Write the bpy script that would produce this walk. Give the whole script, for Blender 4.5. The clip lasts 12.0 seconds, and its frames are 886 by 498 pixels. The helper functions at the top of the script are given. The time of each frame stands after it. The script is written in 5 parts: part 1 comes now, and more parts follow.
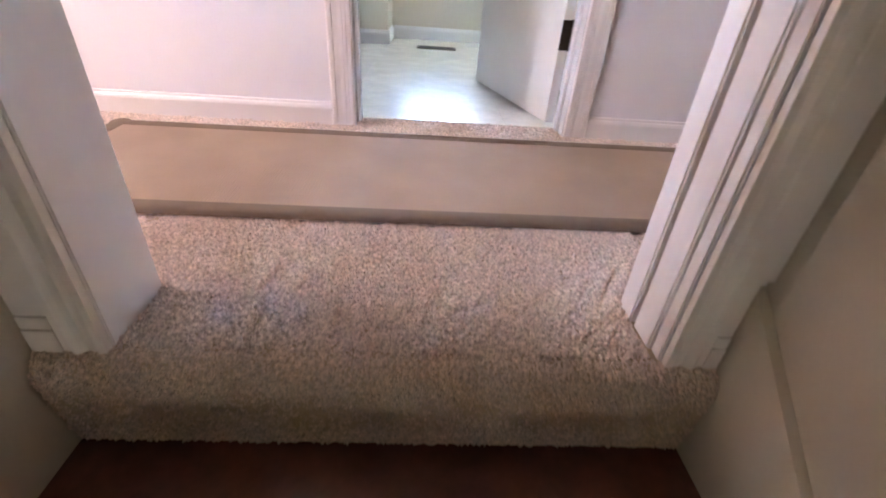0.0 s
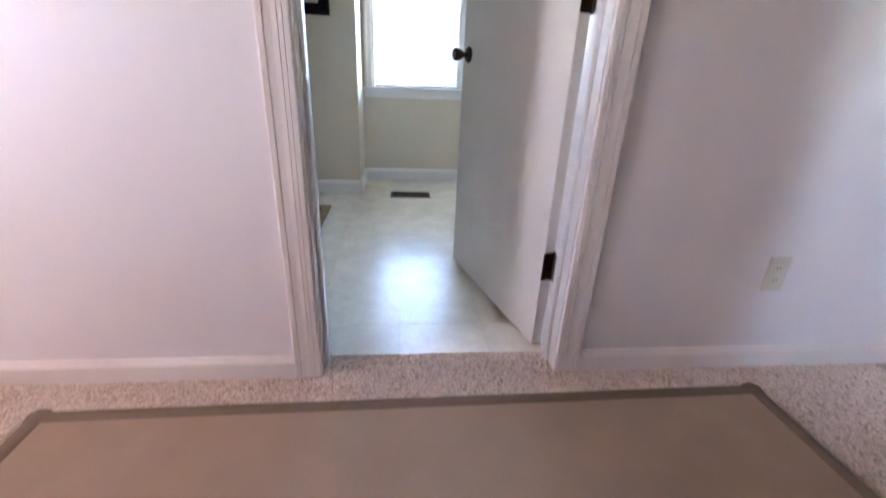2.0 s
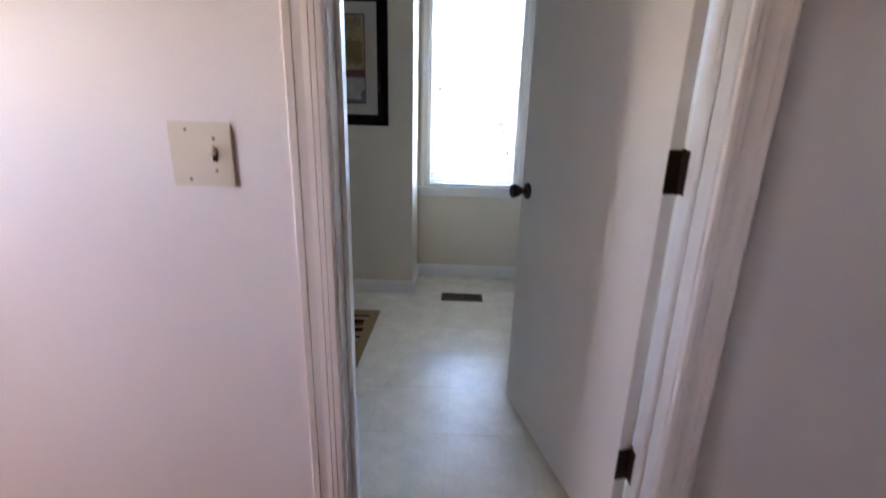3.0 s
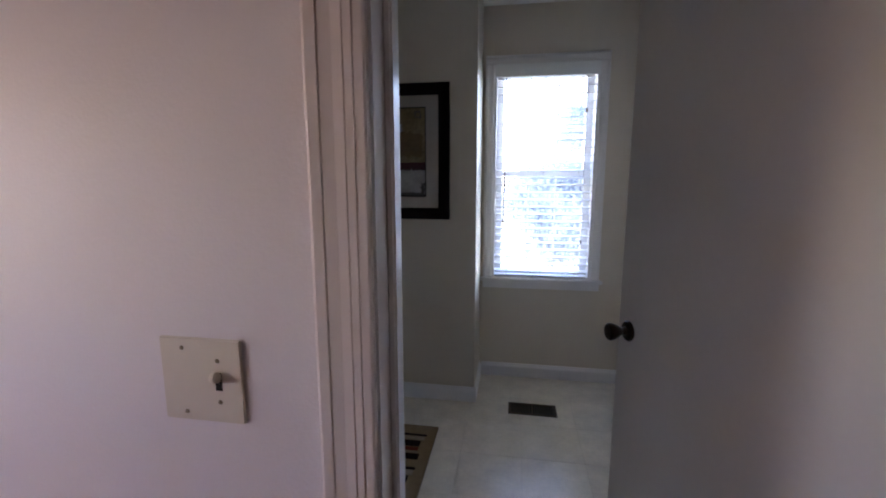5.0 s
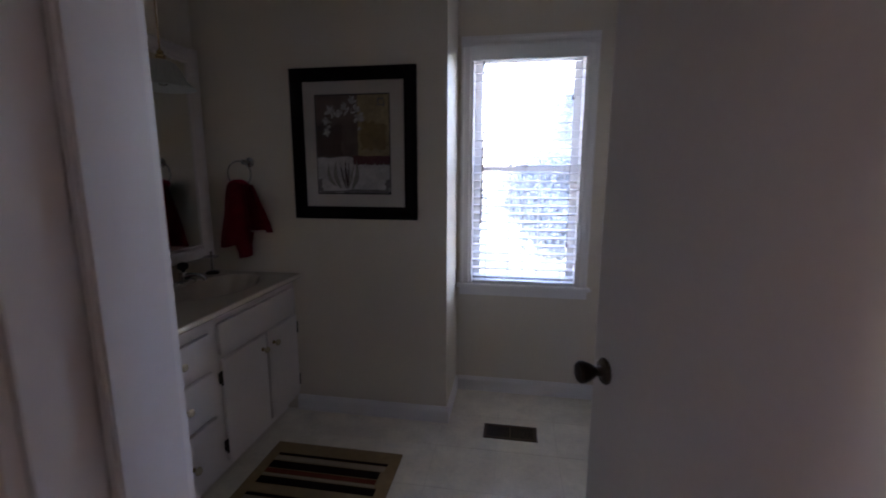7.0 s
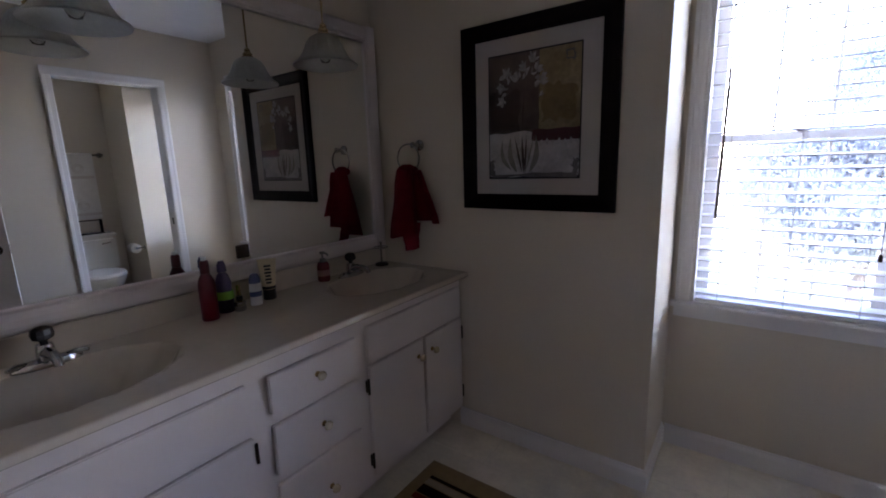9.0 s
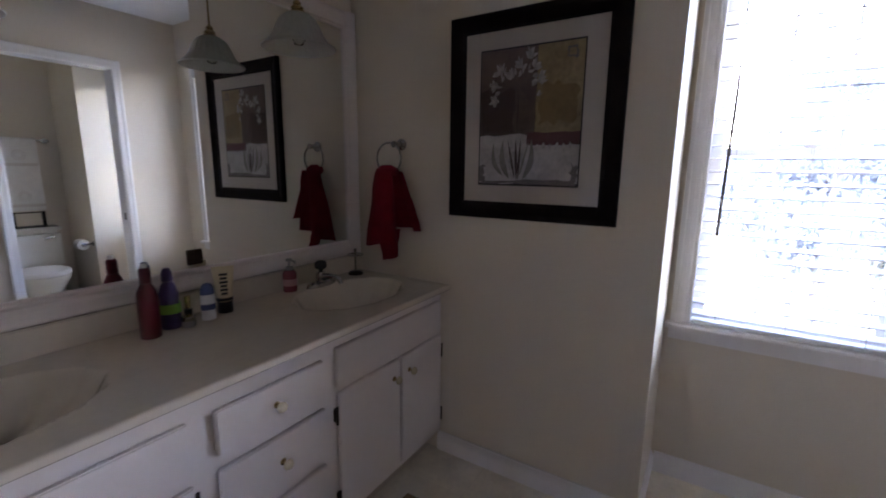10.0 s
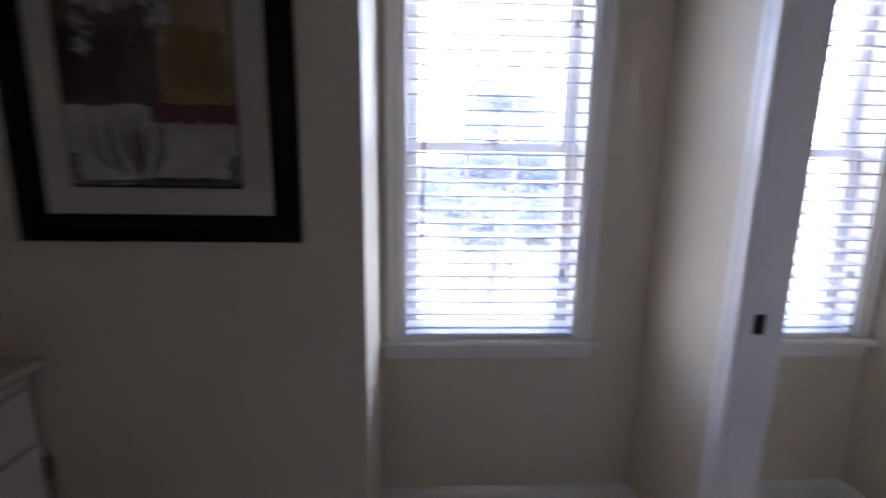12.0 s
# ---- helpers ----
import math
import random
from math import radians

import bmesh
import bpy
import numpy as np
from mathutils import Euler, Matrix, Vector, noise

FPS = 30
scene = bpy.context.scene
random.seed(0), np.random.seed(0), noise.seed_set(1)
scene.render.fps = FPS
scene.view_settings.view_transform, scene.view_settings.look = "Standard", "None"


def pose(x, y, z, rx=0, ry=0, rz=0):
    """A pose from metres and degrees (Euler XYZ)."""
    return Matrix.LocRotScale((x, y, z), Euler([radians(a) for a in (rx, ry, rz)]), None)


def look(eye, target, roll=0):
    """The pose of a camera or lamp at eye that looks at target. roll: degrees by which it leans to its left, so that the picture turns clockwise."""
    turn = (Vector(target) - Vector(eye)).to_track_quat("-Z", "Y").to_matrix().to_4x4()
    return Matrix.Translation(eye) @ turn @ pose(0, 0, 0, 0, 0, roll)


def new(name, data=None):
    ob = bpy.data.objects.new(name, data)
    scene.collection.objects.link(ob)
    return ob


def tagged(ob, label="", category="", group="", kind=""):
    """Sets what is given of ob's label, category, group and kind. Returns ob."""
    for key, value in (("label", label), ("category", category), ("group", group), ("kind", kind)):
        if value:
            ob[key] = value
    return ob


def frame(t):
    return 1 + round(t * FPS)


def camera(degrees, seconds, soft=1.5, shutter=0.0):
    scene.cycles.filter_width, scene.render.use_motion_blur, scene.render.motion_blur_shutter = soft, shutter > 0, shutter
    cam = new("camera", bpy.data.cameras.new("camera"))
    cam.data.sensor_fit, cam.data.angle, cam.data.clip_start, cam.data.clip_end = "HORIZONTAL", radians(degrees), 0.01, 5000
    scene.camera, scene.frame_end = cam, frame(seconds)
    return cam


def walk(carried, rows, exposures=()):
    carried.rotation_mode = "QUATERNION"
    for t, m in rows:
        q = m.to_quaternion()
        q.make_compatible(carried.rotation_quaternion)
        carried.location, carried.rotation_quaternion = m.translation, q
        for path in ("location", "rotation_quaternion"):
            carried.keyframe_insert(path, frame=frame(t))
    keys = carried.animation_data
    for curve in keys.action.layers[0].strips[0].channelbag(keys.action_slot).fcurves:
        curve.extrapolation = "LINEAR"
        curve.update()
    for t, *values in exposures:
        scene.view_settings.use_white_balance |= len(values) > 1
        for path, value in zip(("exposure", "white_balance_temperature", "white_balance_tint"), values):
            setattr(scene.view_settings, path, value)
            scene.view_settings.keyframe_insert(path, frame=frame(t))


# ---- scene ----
cam = camera(91.5, 12.0, soft=1.8, shutter=0.5)
PATH = [
    (0, (0.211, -1.506, 0.454), (0.322, 0.181, -0.614), 4.3),
    (0.5, (0.245, -1.406, 0.529), (0.233, 0.252, -0.589), 3.5),
    (1, (0.25, -1.331, 0.646), (0.184, 0.386, -0.377), 2.8),
    (1.5, (0.215, -1.19, 0.767), (0.332, 0.575, -0.166), 2.2),
    (2, (0.216, -1.094, 0.892), (0.408, 0.733, 0.103), 2.5),
    (2.5, (0.249, -0.951, 1.02), (0.289, 0.922, 0.32), 4.4),
    (2.7, (0.24, -0.909, 1.081), (0.232, 0.985, 0.439), 2.9),
    (4.3, (0.148, -0.549, 1.345), (0.019, 1.414, 0.981), -0.3),
    (4.5, (0.156, -0.538, 1.361), (-0.106, 1.413, 1.005), -0.9),
    (5, (0.144, -0.504, 1.363), (-0.178, 1.445, 1.049), -0.0),
    (5.5, (0.13, -0.49, 1.354), (-0.337, 1.429, 1.039), -0.3),
    (6, (0.184, -0.44, 1.405), (0.188, 1.547, 1.178), 0.5),
    (6.5, (0.228, -0.341, 1.388), (0.320, 1.619, 1.062), -0.5),
    (6.7, (0.268, -0.284, 1.38), (0.177, 1.673, 1.06), -0.6),
    (8.3, (0.255, 0.156, 1.33), (-0.431, 1.966, 0.824), 0.4),
    (8.5, (0.231, 0.2, 1.329), (-0.674, 1.919, 0.853), -0.3),
    (9, (0.191, 0.292, 1.335), (-0.959, 1.884, 0.954), -1.8),
    (9.5, (0.114, 0.344, 1.327), (-0.979, 1.971, 0.929), 0.4),
    (10, (0.056, 0.419, 1.332), (-0.992, 2.082, 0.965), 0.6),
    (10.5, (0.037, 0.471, 1.329), (-0.841, 2.241, 1.022), 1.9),
    (11, (0.045, 0.566, 1.318), (-0.646, 2.409, 0.966), 1.8),
    (11.5, (0.054, 0.741, 1.316), (-0.452, 2.65, 1.0), 0.9),
    (12, (0.073, 0.905, 1.322), (0.168, 2.87, 0.962), 0.9),
]
EXPOSURES = [(0, 7.22, 6350, 15), (1, 6.82, 6350, 15), (2, 6.38, 6300, 16), (2.7, 5.95, 6350, 18), (4.3, 4.85, 6350, 25), (5.5, 4.5, 6400, 28), (6.5, 4.22, 6450, 31), (8.3, 4.5, 6650, 34),
             (9, 4.66, 6650, 34), (9.5, 5.05, 6700, 33), (10.5, 5.28, 6750, 33), (11, 5.1, 6700, 33), (12, 4.5, 6650, 34)]
walk(cam, [(t, look(eye, target, roll)) for t, eye, target, roll in PATH], EXPOSURES)

# ---- daylight ----
world = bpy.data.worlds.new("sky")
scene.world = world
world.use_nodes = True
sky = world.node_tree.nodes.new("ShaderNodeTexSky")
sky.sky_type = "NISHITA"
sky.sun_disc = False
sky.sun_elevation = radians(48)
sky.sun_rotation = radians(200)
world.node_tree.links.new(sky.outputs[0], world.node_tree.nodes["Background"].inputs[0])
world.node_tree.nodes["Background"].inputs[1].default_value = 0.15

sun = new("sun", bpy.data.lights.new("sun", "SUN"))
sun.data.energy, sun.data.angle, sun.data.color = 1.2, radians(12), (1.0, 0.95, 0.88)
sun.matrix_world = look((-3.4, -9.4, 11), (0, 0, 0))


def fill_lamp(name, eye, target, w, h, power, color):
    """An area lamp added at an unseen opening to brighten the hall."""
    data = bpy.data.lights.new(name, "AREA")
    data.shape, data.size, data.size_y, data.energy, data.color = "RECTANGLE", w, h, power, color
    ob = new(name, data)
    ob.matrix_world = look(eye, target)
    return ob


# added warm fill from the unseen west end; no window is known there
fill_lamp("hall_west_fill", (-1.755, -0.74, 1.4), (0, -0.40, 0.7), 0.36, 0.4, 0.16, (1.0, 0.75, 0.54))

# ---- materials ----
def mat(name, color, rough=0.5, metal=0.0, var=0.08, scale=6.0, grain=120.0, bump=0.1, dist=0.002, spec=0.5, per_object=0.0, trans=0.0, coat=0.0):
    """Two scales of colour variation and fine relief in object space metres."""
    m = bpy.data.materials.new(name)
    m.use_nodes = True
    nt = m.node_tree
    b = nt.nodes["Principled BSDF"]
    geo = nt.nodes.new("ShaderNodeNewGeometry")
    big, fine = nt.nodes.new("ShaderNodeTexNoise"), nt.nodes.new("ShaderNodeTexNoise")
    big.inputs["Scale"].default_value, big.inputs["Detail"].default_value = scale, 4
    fine.inputs["Scale"].default_value, fine.inputs["Detail"].default_value = grain, 3
    for n in (big, fine):
        nt.links.new(geo.outputs["Position"], n.inputs["Vector"])
    add = nt.nodes.new("ShaderNodeMath")
    add.operation = "MULTIPLY_ADD"
    add.inputs[1].default_value = 0.5
    nt.links.new(fine.outputs[0], add.inputs[0])
    nt.links.new(big.outputs[0], add.inputs[2])
    ramp = nt.nodes.new("ShaderNodeMapRange")
    ramp.inputs[1].default_value, ramp.inputs[2].default_value = 0.45, 1.05
    ramp.inputs[3].default_value, ramp.inputs[4].default_value = 1 - var, 1 + var
    nt.links.new(add.outputs[0], ramp.inputs[0])
    val = ramp.outputs[0]
    if per_object:
        info = nt.nodes.new("ShaderNodeObjectInfo")
        r2 = nt.nodes.new("ShaderNodeMapRange")
        r2.inputs[3].default_value, r2.inputs[4].default_value = 1 - per_object, 1 + per_object
        nt.links.new(info.outputs["Random"], r2.inputs[0])
        mul = nt.nodes.new("ShaderNodeMath")
        mul.operation = "MULTIPLY"
        nt.links.new(val, mul.inputs[0])
        nt.links.new(r2.outputs[0], mul.inputs[1])
        val = mul.outputs[0]
    sc = nt.nodes.new("ShaderNodeVectorMath")
    sc.operation = "SCALE"
    sc.inputs[0].default_value = color
    nt.links.new(val, sc.inputs["Scale"])
    nt.links.new(sc.outputs[0], b.inputs["Base Color"])
    b.inputs["Roughness"].default_value, b.inputs["Metallic"].default_value = rough, metal
    b.inputs["Specular IOR Level"].default_value = spec
    b.inputs["Transmission Weight"].default_value = trans
    b.inputs["Coat Weight"].default_value = coat
    if bump:
        bn = nt.nodes.new("ShaderNodeBump")
        bn.inputs["Strength"].default_value, bn.inputs["Distance"].default_value = bump, dist
        nt.links.new(fine.outputs[0], bn.inputs["Height"])
        nt.links.new(bn.outputs[0], b.inputs["Normal"])
    return m


HALL_WALL = mat("hall wall paint", (0.80, 0.745, 0.74), 0.55, var=0.03, scale=1.5, grain=160, bump=0.32, dist=0.0018)
STAIR_WALL = mat("stair wall paint", (0.60, 0.52, 0.42), 0.55, var=0.04, grain=160, bump=0.2)
BATH_WALL = mat("beige wall paint", (0.68, 0.60, 0.485), 0.5, var=0.04, scale=1.6, grain=180, bump=0.2, dist=0.0015)
CEILING = mat("ceiling paint", (0.82, 0.81, 0.79), 0.8, var=0.03, grain=90, bump=0.4)
TRIM = mat("white gloss trim paint", (0.80, 0.77, 0.75), 0.28, var=0.03, scale=3, grain=70, bump=0.06)
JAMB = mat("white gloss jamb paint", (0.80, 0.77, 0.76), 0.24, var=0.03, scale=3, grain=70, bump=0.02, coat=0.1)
CASING = mat("cream hall casing paint", (0.80, 0.72, 0.68), 0.35, var=0.02, scale=3, grain=70, bump=0.015)
DOOR_PAINT = mat("white door paint", (0.77, 0.71, 0.66), 0.42, var=0.03, scale=2, grain=60, bump=0.08)
CABINET = mat("white cabinet paint", (0.73, 0.66, 0.62), 0.35, var=0.03, scale=4, grain=50, bump=0.08)
CARPET = mat("beige carpet", (0.60, 0.46, 0.34), 0.95, var=0.22, scale=9, grain=420, bump=0.8, dist=0.006, spec=0.1)
TUFT = mat("carpet tufts", (0.74, 0.60, 0.515), 0.95, var=0.42, scale=150, grain=420, bump=0, spec=0.1)
RUNNER = mat("runner weave", (0.39, 0.275, 0.195), 0.9, var=0.10, scale=5, grain=300, bump=0.7, dist=0.003, spec=0.1)
BINDING = mat("taupe binding tape", (0.20, 0.142, 0.10), 0.85, var=0.08, scale=30, grain=500, bump=0.5, spec=0.15)
VINYL = mat("cream vinyl tile", (0.82, 0.76, 0.645), 0.24, var=0.12, scale=9, grain=50, bump=0.05, per_object=0.03)
GROUT = mat("vinyl joint", (0.68, 0.62, 0.52), 0.5, var=0.08)
COUNTER = mat("cultured marble", (0.66, 0.58, 0.47), 0.07, var=0.06, scale=7, grain=40, bump=0, coat=0.2)
BRONZE = mat("dark bronze", (0.045, 0.03, 0.02), 0.35, 0.85, var=0.2, scale=40, bump=0.05)
CHROME = mat("chrome", (0.46, 0.46, 0.48), 0.14, 1.0, var=0.02, bump=0)
BRASS = mat("polished brass", (0.50, 0.38, 0.20), 0.2, 1.0, var=0.05, bump=0)
MIRROR = mat("mirror silver", (0.86, 0.88, 0.87), 0.0, 1.0, var=0.0, bump=0)
IVORY = mat("ivory plastic", (0.69, 0.62, 0.51), 0.35, var=0.02, bump=0)
DARKIRON = mat("brown painted register", (0.06, 0.035, 0.022), 0.5, 0.3, var=0.15)
# near black, painted shade for openings that are not cut
HOLE_SHADE = mat("painted hole shade", (0.006, 0.005, 0.004), 0.9, var=0.1, bump=0)
BLACKWOOD = mat("black lacquered wood", (0.009, 0.005, 0.007), 0.5, var=0.2, scale=30, grain=90, bump=0.1, spec=0.14)
MATBOARD = mat("cream mat board", (0.66, 0.60, 0.54), 0.85, var=0.03)
TOWEL = mat("red terry towel", (0.20, 0.011, 0.021), 0.95, var=0.15, scale=20, grain=500, bump=0.9, dist=0.004, spec=0.1)
WHITE_TOWEL = mat("white terry towel", (0.78, 0.75, 0.70), 0.95, var=0.06, scale=20, grain=500, bump=0.9, dist=0.004, spec=0.1)
PORCELAIN = mat("white porcelain", (0.78, 0.76, 0.70), 0.1, var=0.02, bump=0, coat=0.4)
SLAT = mat("white blind slat", (0.82, 0.82, 0.81), 0.45, var=0.02, bump=0.03)
VINYL_SASH = mat("white sash", (0.78, 0.78, 0.77), 0.4, var=0.02, bump=0.03)
CORD = mat("blind cord", (0.55, 0.53, 0.5), 0.8, bump=0)
WAND = mat("dark wand", (0.12, 0.1, 0.09), 0.5, bump=0)
OAK = mat("dark red stained wood", (0.15, 0.048, 0.030), 0.35, var=0.35, scale=14, grain=60, bump=0.15)
GRASS = mat("dry grass", (0.30, 0.29, 0.17), 0.9, var=0.3, scale=0.6, grain=8, bump=0.5)
CONCRETE = mat("pale drive", (0.5, 0.48, 0.45), 0.9, var=0.1, scale=1, grain=20)
BARK = mat("bark", (0.20, 0.19, 0.18), 0.9, var=0.3, scale=12, grain=50, bump=0.8, dist=0.02)
LEAF = mat("leaf", (0.09, 0.105, 0.11), 0.6, var=0.2, scale=2, grain=12, bump=0)
leaf_nodes = LEAF.node_tree
# pale blue transmission puts haze and lifted shadows into the leaf colour
leaf_haze, leaf_mix = leaf_nodes.nodes.new("ShaderNodeBsdfTranslucent"), leaf_nodes.nodes.new("ShaderNodeMixShader")
leaf_haze.inputs["Color"].default_value = (0.45, 0.53, 0.60, 1)
leaf_nodes.links.new(leaf_nodes.nodes["Principled BSDF"].outputs[0], leaf_mix.inputs[1])
leaf_nodes.links.new(leaf_haze.outputs[0], leaf_mix.inputs[2])
leaf_mix.inputs[0].default_value = 0.68
leaf_nodes.links.new(leaf_mix.outputs[0], leaf_nodes.nodes["Material Output"].inputs[0])


def glass_mat(name, color, rough, ior=1.45):
    m = bpy.data.materials.new(name)
    m.use_nodes = True
    b = m.node_tree.nodes["Principled BSDF"]
    b.inputs["Base Color"].default_value = (*color, 1)
    b.inputs["Roughness"].default_value, b.inputs["Transmission Weight"].default_value, b.inputs["IOR"].default_value = rough, 1.0, ior
    return m


GLASS = glass_mat("window glass", (0.97, 0.98, 0.98), 0.0, 1.02)
SHADE_GLASS = mat("frosted ribbed glass", (0.74, 0.77, 0.75), 0.3, var=0.10, scale=60, grain=160, bump=0.3, trans=0.93, spec=0.5)
SHADE_GLASS.node_tree.nodes["Principled BSDF"].inputs["IOR"].default_value = 1.2
PICTURE_GLASS = glass_mat("picture glass", (0.99, 0.99, 0.99), 0.0, 1.22)
CLEAR = glass_mat("clear glass", (0.92, 0.94, 0.92), 0.02)


# ---- mesh helpers ----
def finish(name, bm, material, smooth=False):
    me = bpy.data.meshes.new(name)
    bmesh.ops.recalc_face_normals(bm, faces=bm.faces)
    bm.to_mesh(me)
    bm.free()
    if smooth:
        for f in me.polygons:
            f.use_smooth = True
        me.set_sharp_from_angle(angle=radians(40))
    for m in (material if isinstance(material, (list, tuple)) else [material]):
        me.materials.append(m)
    return me


def part(name, bm, material, parent=None, label="", smooth=False):
    """Links a bmesh as one mesh object under its thing, keeping world places."""
    ob = new(name, finish(name, bm, material, smooth))
    if parent is not None:
        ob.parent = parent
        if parent.parent is None:
            ob.matrix_parent_inverse = parent.matrix_basis.inverted()
    if label:
        tagged(ob, label)
    return ob


def thing(name, place, label, category, group=""):
    ob = new(name)
    ob.empty_display_size = 0.05
    ob.matrix_basis = Matrix.Translation(place)
    return tagged(ob, label, category, group)


def setting(name, bm, material, label="", smooth=False):
    return tagged(part(name, bm, material, None, "", smooth), label or name.replace("_", " "), "", "", "structure")


def box(bm, x0, x1, y0, y1, z0, z1, bevel=0.0, seg=2, m=None):
    tmp = bmesh.new()
    vs = [tmp.verts.new((x, y, z)) for x in (x0, x1) for y in (y0, y1) for z in (z0, z1)]
    for q in ((0, 1, 3, 2), (4, 6, 7, 5), (0, 4, 5, 1), (2, 3, 7, 6), (0, 2, 6, 4), (1, 5, 7, 3)):
        tmp.faces.new([vs[i] for i in q])
    if bevel:
        bmesh.ops.bevel(tmp, geom=tmp.edges[:], offset=bevel, segments=seg, affect="EDGES", clamp_overlap=True)
    join(bm, tmp, m)
    return bm


def join(bm, tmp, m=None):
    if m is not None:
        tmp.transform(m)
    me = bpy.data.meshes.new("tmp")
    tmp.to_mesh(me)
    tmp.free()
    bm.from_mesh(me)
    bpy.data.meshes.remove(me)


def boxes(*rows, bevel=0.0):
    bm = bmesh.new()
    for r in rows:
        box(bm, *r, bevel=bevel)
    return bm


def lathe(bm, prof, n=24, m=None, sx=1.0, sy=1.0):
    tmp = bmesh.new()
    rings = []
    for r, z in prof:
        if r < 1e-5:
            rings.append([tmp.verts.new((0, 0, z))])
        else:
            rings.append([tmp.verts.new((sx * r * math.cos(2 * math.pi * i / n), sy * r * math.sin(2 * math.pi * i / n), z)) for i in range(n)])
    for a, b in zip(rings, rings[1:]):
        for i in range(n):
            j = (i + 1) % n
            if len(a) == 1 and len(b) == 1:
                continue
            if len(a) == 1:
                tmp.faces.new((a[0], b[i], b[j]))
            elif len(b) == 1:
                tmp.faces.new((a[i], a[j], b[0]))
            else:
                tmp.faces.new((a[i], a[j], b[j], b[i]))
    join(bm, tmp, m)
    return bm


def sweep(bm, pts, r, n=8):
    """A round bar along points, with closed ends."""
    tmp = bmesh.new()
    rings = []
    for i, p in enumerate(pts):
        p = Vector(p)
        a = Vector(pts[max(i - 1, 0)])
        b = Vector(pts[min(i + 1, len(pts) - 1)])
        q = (b - a).to_track_quat("Z", "Y")
        rad = r[i] if isinstance(r, (list, tuple)) else r
        rings.append([tmp.verts.new(p + q @ Vector((rad * math.cos(2 * math.pi * k / n), rad * math.sin(2 * math.pi * k / n), 0))) for k in range(n)])
    for a, b in zip(rings, rings[1:]):
        for i in range(n):
            tmp.faces.new((a[i], a[(i + 1) % n], b[(i + 1) % n], b[i]))
    tmp.faces.new(rings[0])
    tmp.faces.new(rings[-1])
    join(bm, tmp)
    return bm


def extrude(bm, prof, origin, u, v, w, length):
    """A profile (u, v) drawn out by length along w."""
    tmp = bmesh.new()
    o, u, v, w = Vector(origin), Vector(u), Vector(v), Vector(w)
    a = [tmp.verts.new(o + u * p + v * q) for p, q in prof]
    b = [tmp.verts.new(o + u * p + v * q + w * length) for p, q in prof]
    for i in range(len(prof)):
        j = (i + 1) % len(prof)
        tmp.faces.new((a[i], a[j], b[j], b[i]))
    tmp.faces.new(a)
    tmp.faces.new(b)
    join(bm, tmp)
    return bm

# ---- plan ----
HALL_S = -0.945                        # stair-side face of the hall
BATH_S, PIC_Y, WIN_Y = 0.118, 2.008, 2.410
BATH_W, WC_X, WC_E, BUMP_X = -1.46, 0.905, 2.36, 1.80
REC_X = -0.076                         # corner where the picture wall ends
CEIL = 2.44
DOOR_L, DOOR_R, DOOR_H = -0.022, 0.702, 2.05
ENT_L, ENT_R = -0.200, 0.558           # stair opening
ST_L, ST_R = -0.315, 0.668             # stair side walls
STEP, TREAD = 0.19, 0.235
ST_Y = -1.065                         # stair face of the hall wall

# walls
setting("wall_hall_north", boxes((-1.87, DOOR_L - 0.02, 0, 0.115, -0.02, CEIL), (DOOR_R + 0.02, 3.2, 0, 0.115, -0.02, CEIL),
        (DOOR_L - 0.02, DOOR_R + 0.02, 0, 0.115, DOOR_H + 0.02, CEIL)), HALL_WALL, "pinkish white orange-peel hall wall")
setting("wall_bath_south", boxes((BATH_W - 0.1, DOOR_L - 0.02, 0.115, BATH_S, -0.02, CEIL), (DOOR_R + 0.02, WC_E + 0.1, 0.115, BATH_S, -0.02, CEIL),
        (DOOR_L - 0.02, DOOR_R + 0.02, 0.115, BATH_S, DOOR_H + 0.02, CEIL)), BATH_WALL, "beige painted bathroom wall")
setting("wall_bath_west", boxes((BATH_W - 0.12, BATH_W, BATH_S, PIC_Y + 0.1, -0.02, CEIL)), BATH_WALL, "beige painted bathroom wall")
setting("wall_picture", boxes((BATH_W, REC_X, PIC_Y, WIN_Y + 0.16, -0.02, CEIL)), BATH_WALL, "beige painted wall boxed out beside the window")


def window_wall(name, x0, x1, w0, w1):
    return setting(name, boxes((x0, w0, WIN_Y, WIN_Y + 0.16, -0.3, CEIL), (w1, x1, WIN_Y, WIN_Y + 0.16, -0.3, CEIL),
                   (w0, w1, WIN_Y, WIN_Y + 0.16, -0.3, 0.688), (w0, w1, WIN_Y, WIN_Y + 0.16, 2.085, CEIL)), BATH_WALL, "beige painted window wall")


W1 = (0.000, 0.646)
W2 = (1.090, 1.732)
window_wall("wall_window_bath", REC_X, WC_X + 0.06, *W1)
window_wall("wall_window_wc", WC_X + 0.06, BUMP_X, *W2)
WCD0, WCD1, WCD_H = 1.288, 1.937, 2.02
setting("wall_wc_partition", boxes((WC_X, WC_X + 0.115, BATH_S, WCD0 - 0.02, -0.02, CEIL), (WC_X, WC_X + 0.115, WCD1 + 0.02, WIN_Y, -0.02, CEIL),
        (WC_X, WC_X + 0.115, WCD0 - 0.02, WCD1 + 0.02, WCD_H + 0.02, CEIL)), BATH_WALL, "beige painted partition with a doorway")
setting("wall_wc_east", boxes((WC_E, WC_E + 0.12, BATH_S, WIN_Y + 0.16, -0.02, CEIL)), BATH_WALL, "beige painted wall behind the toilet")
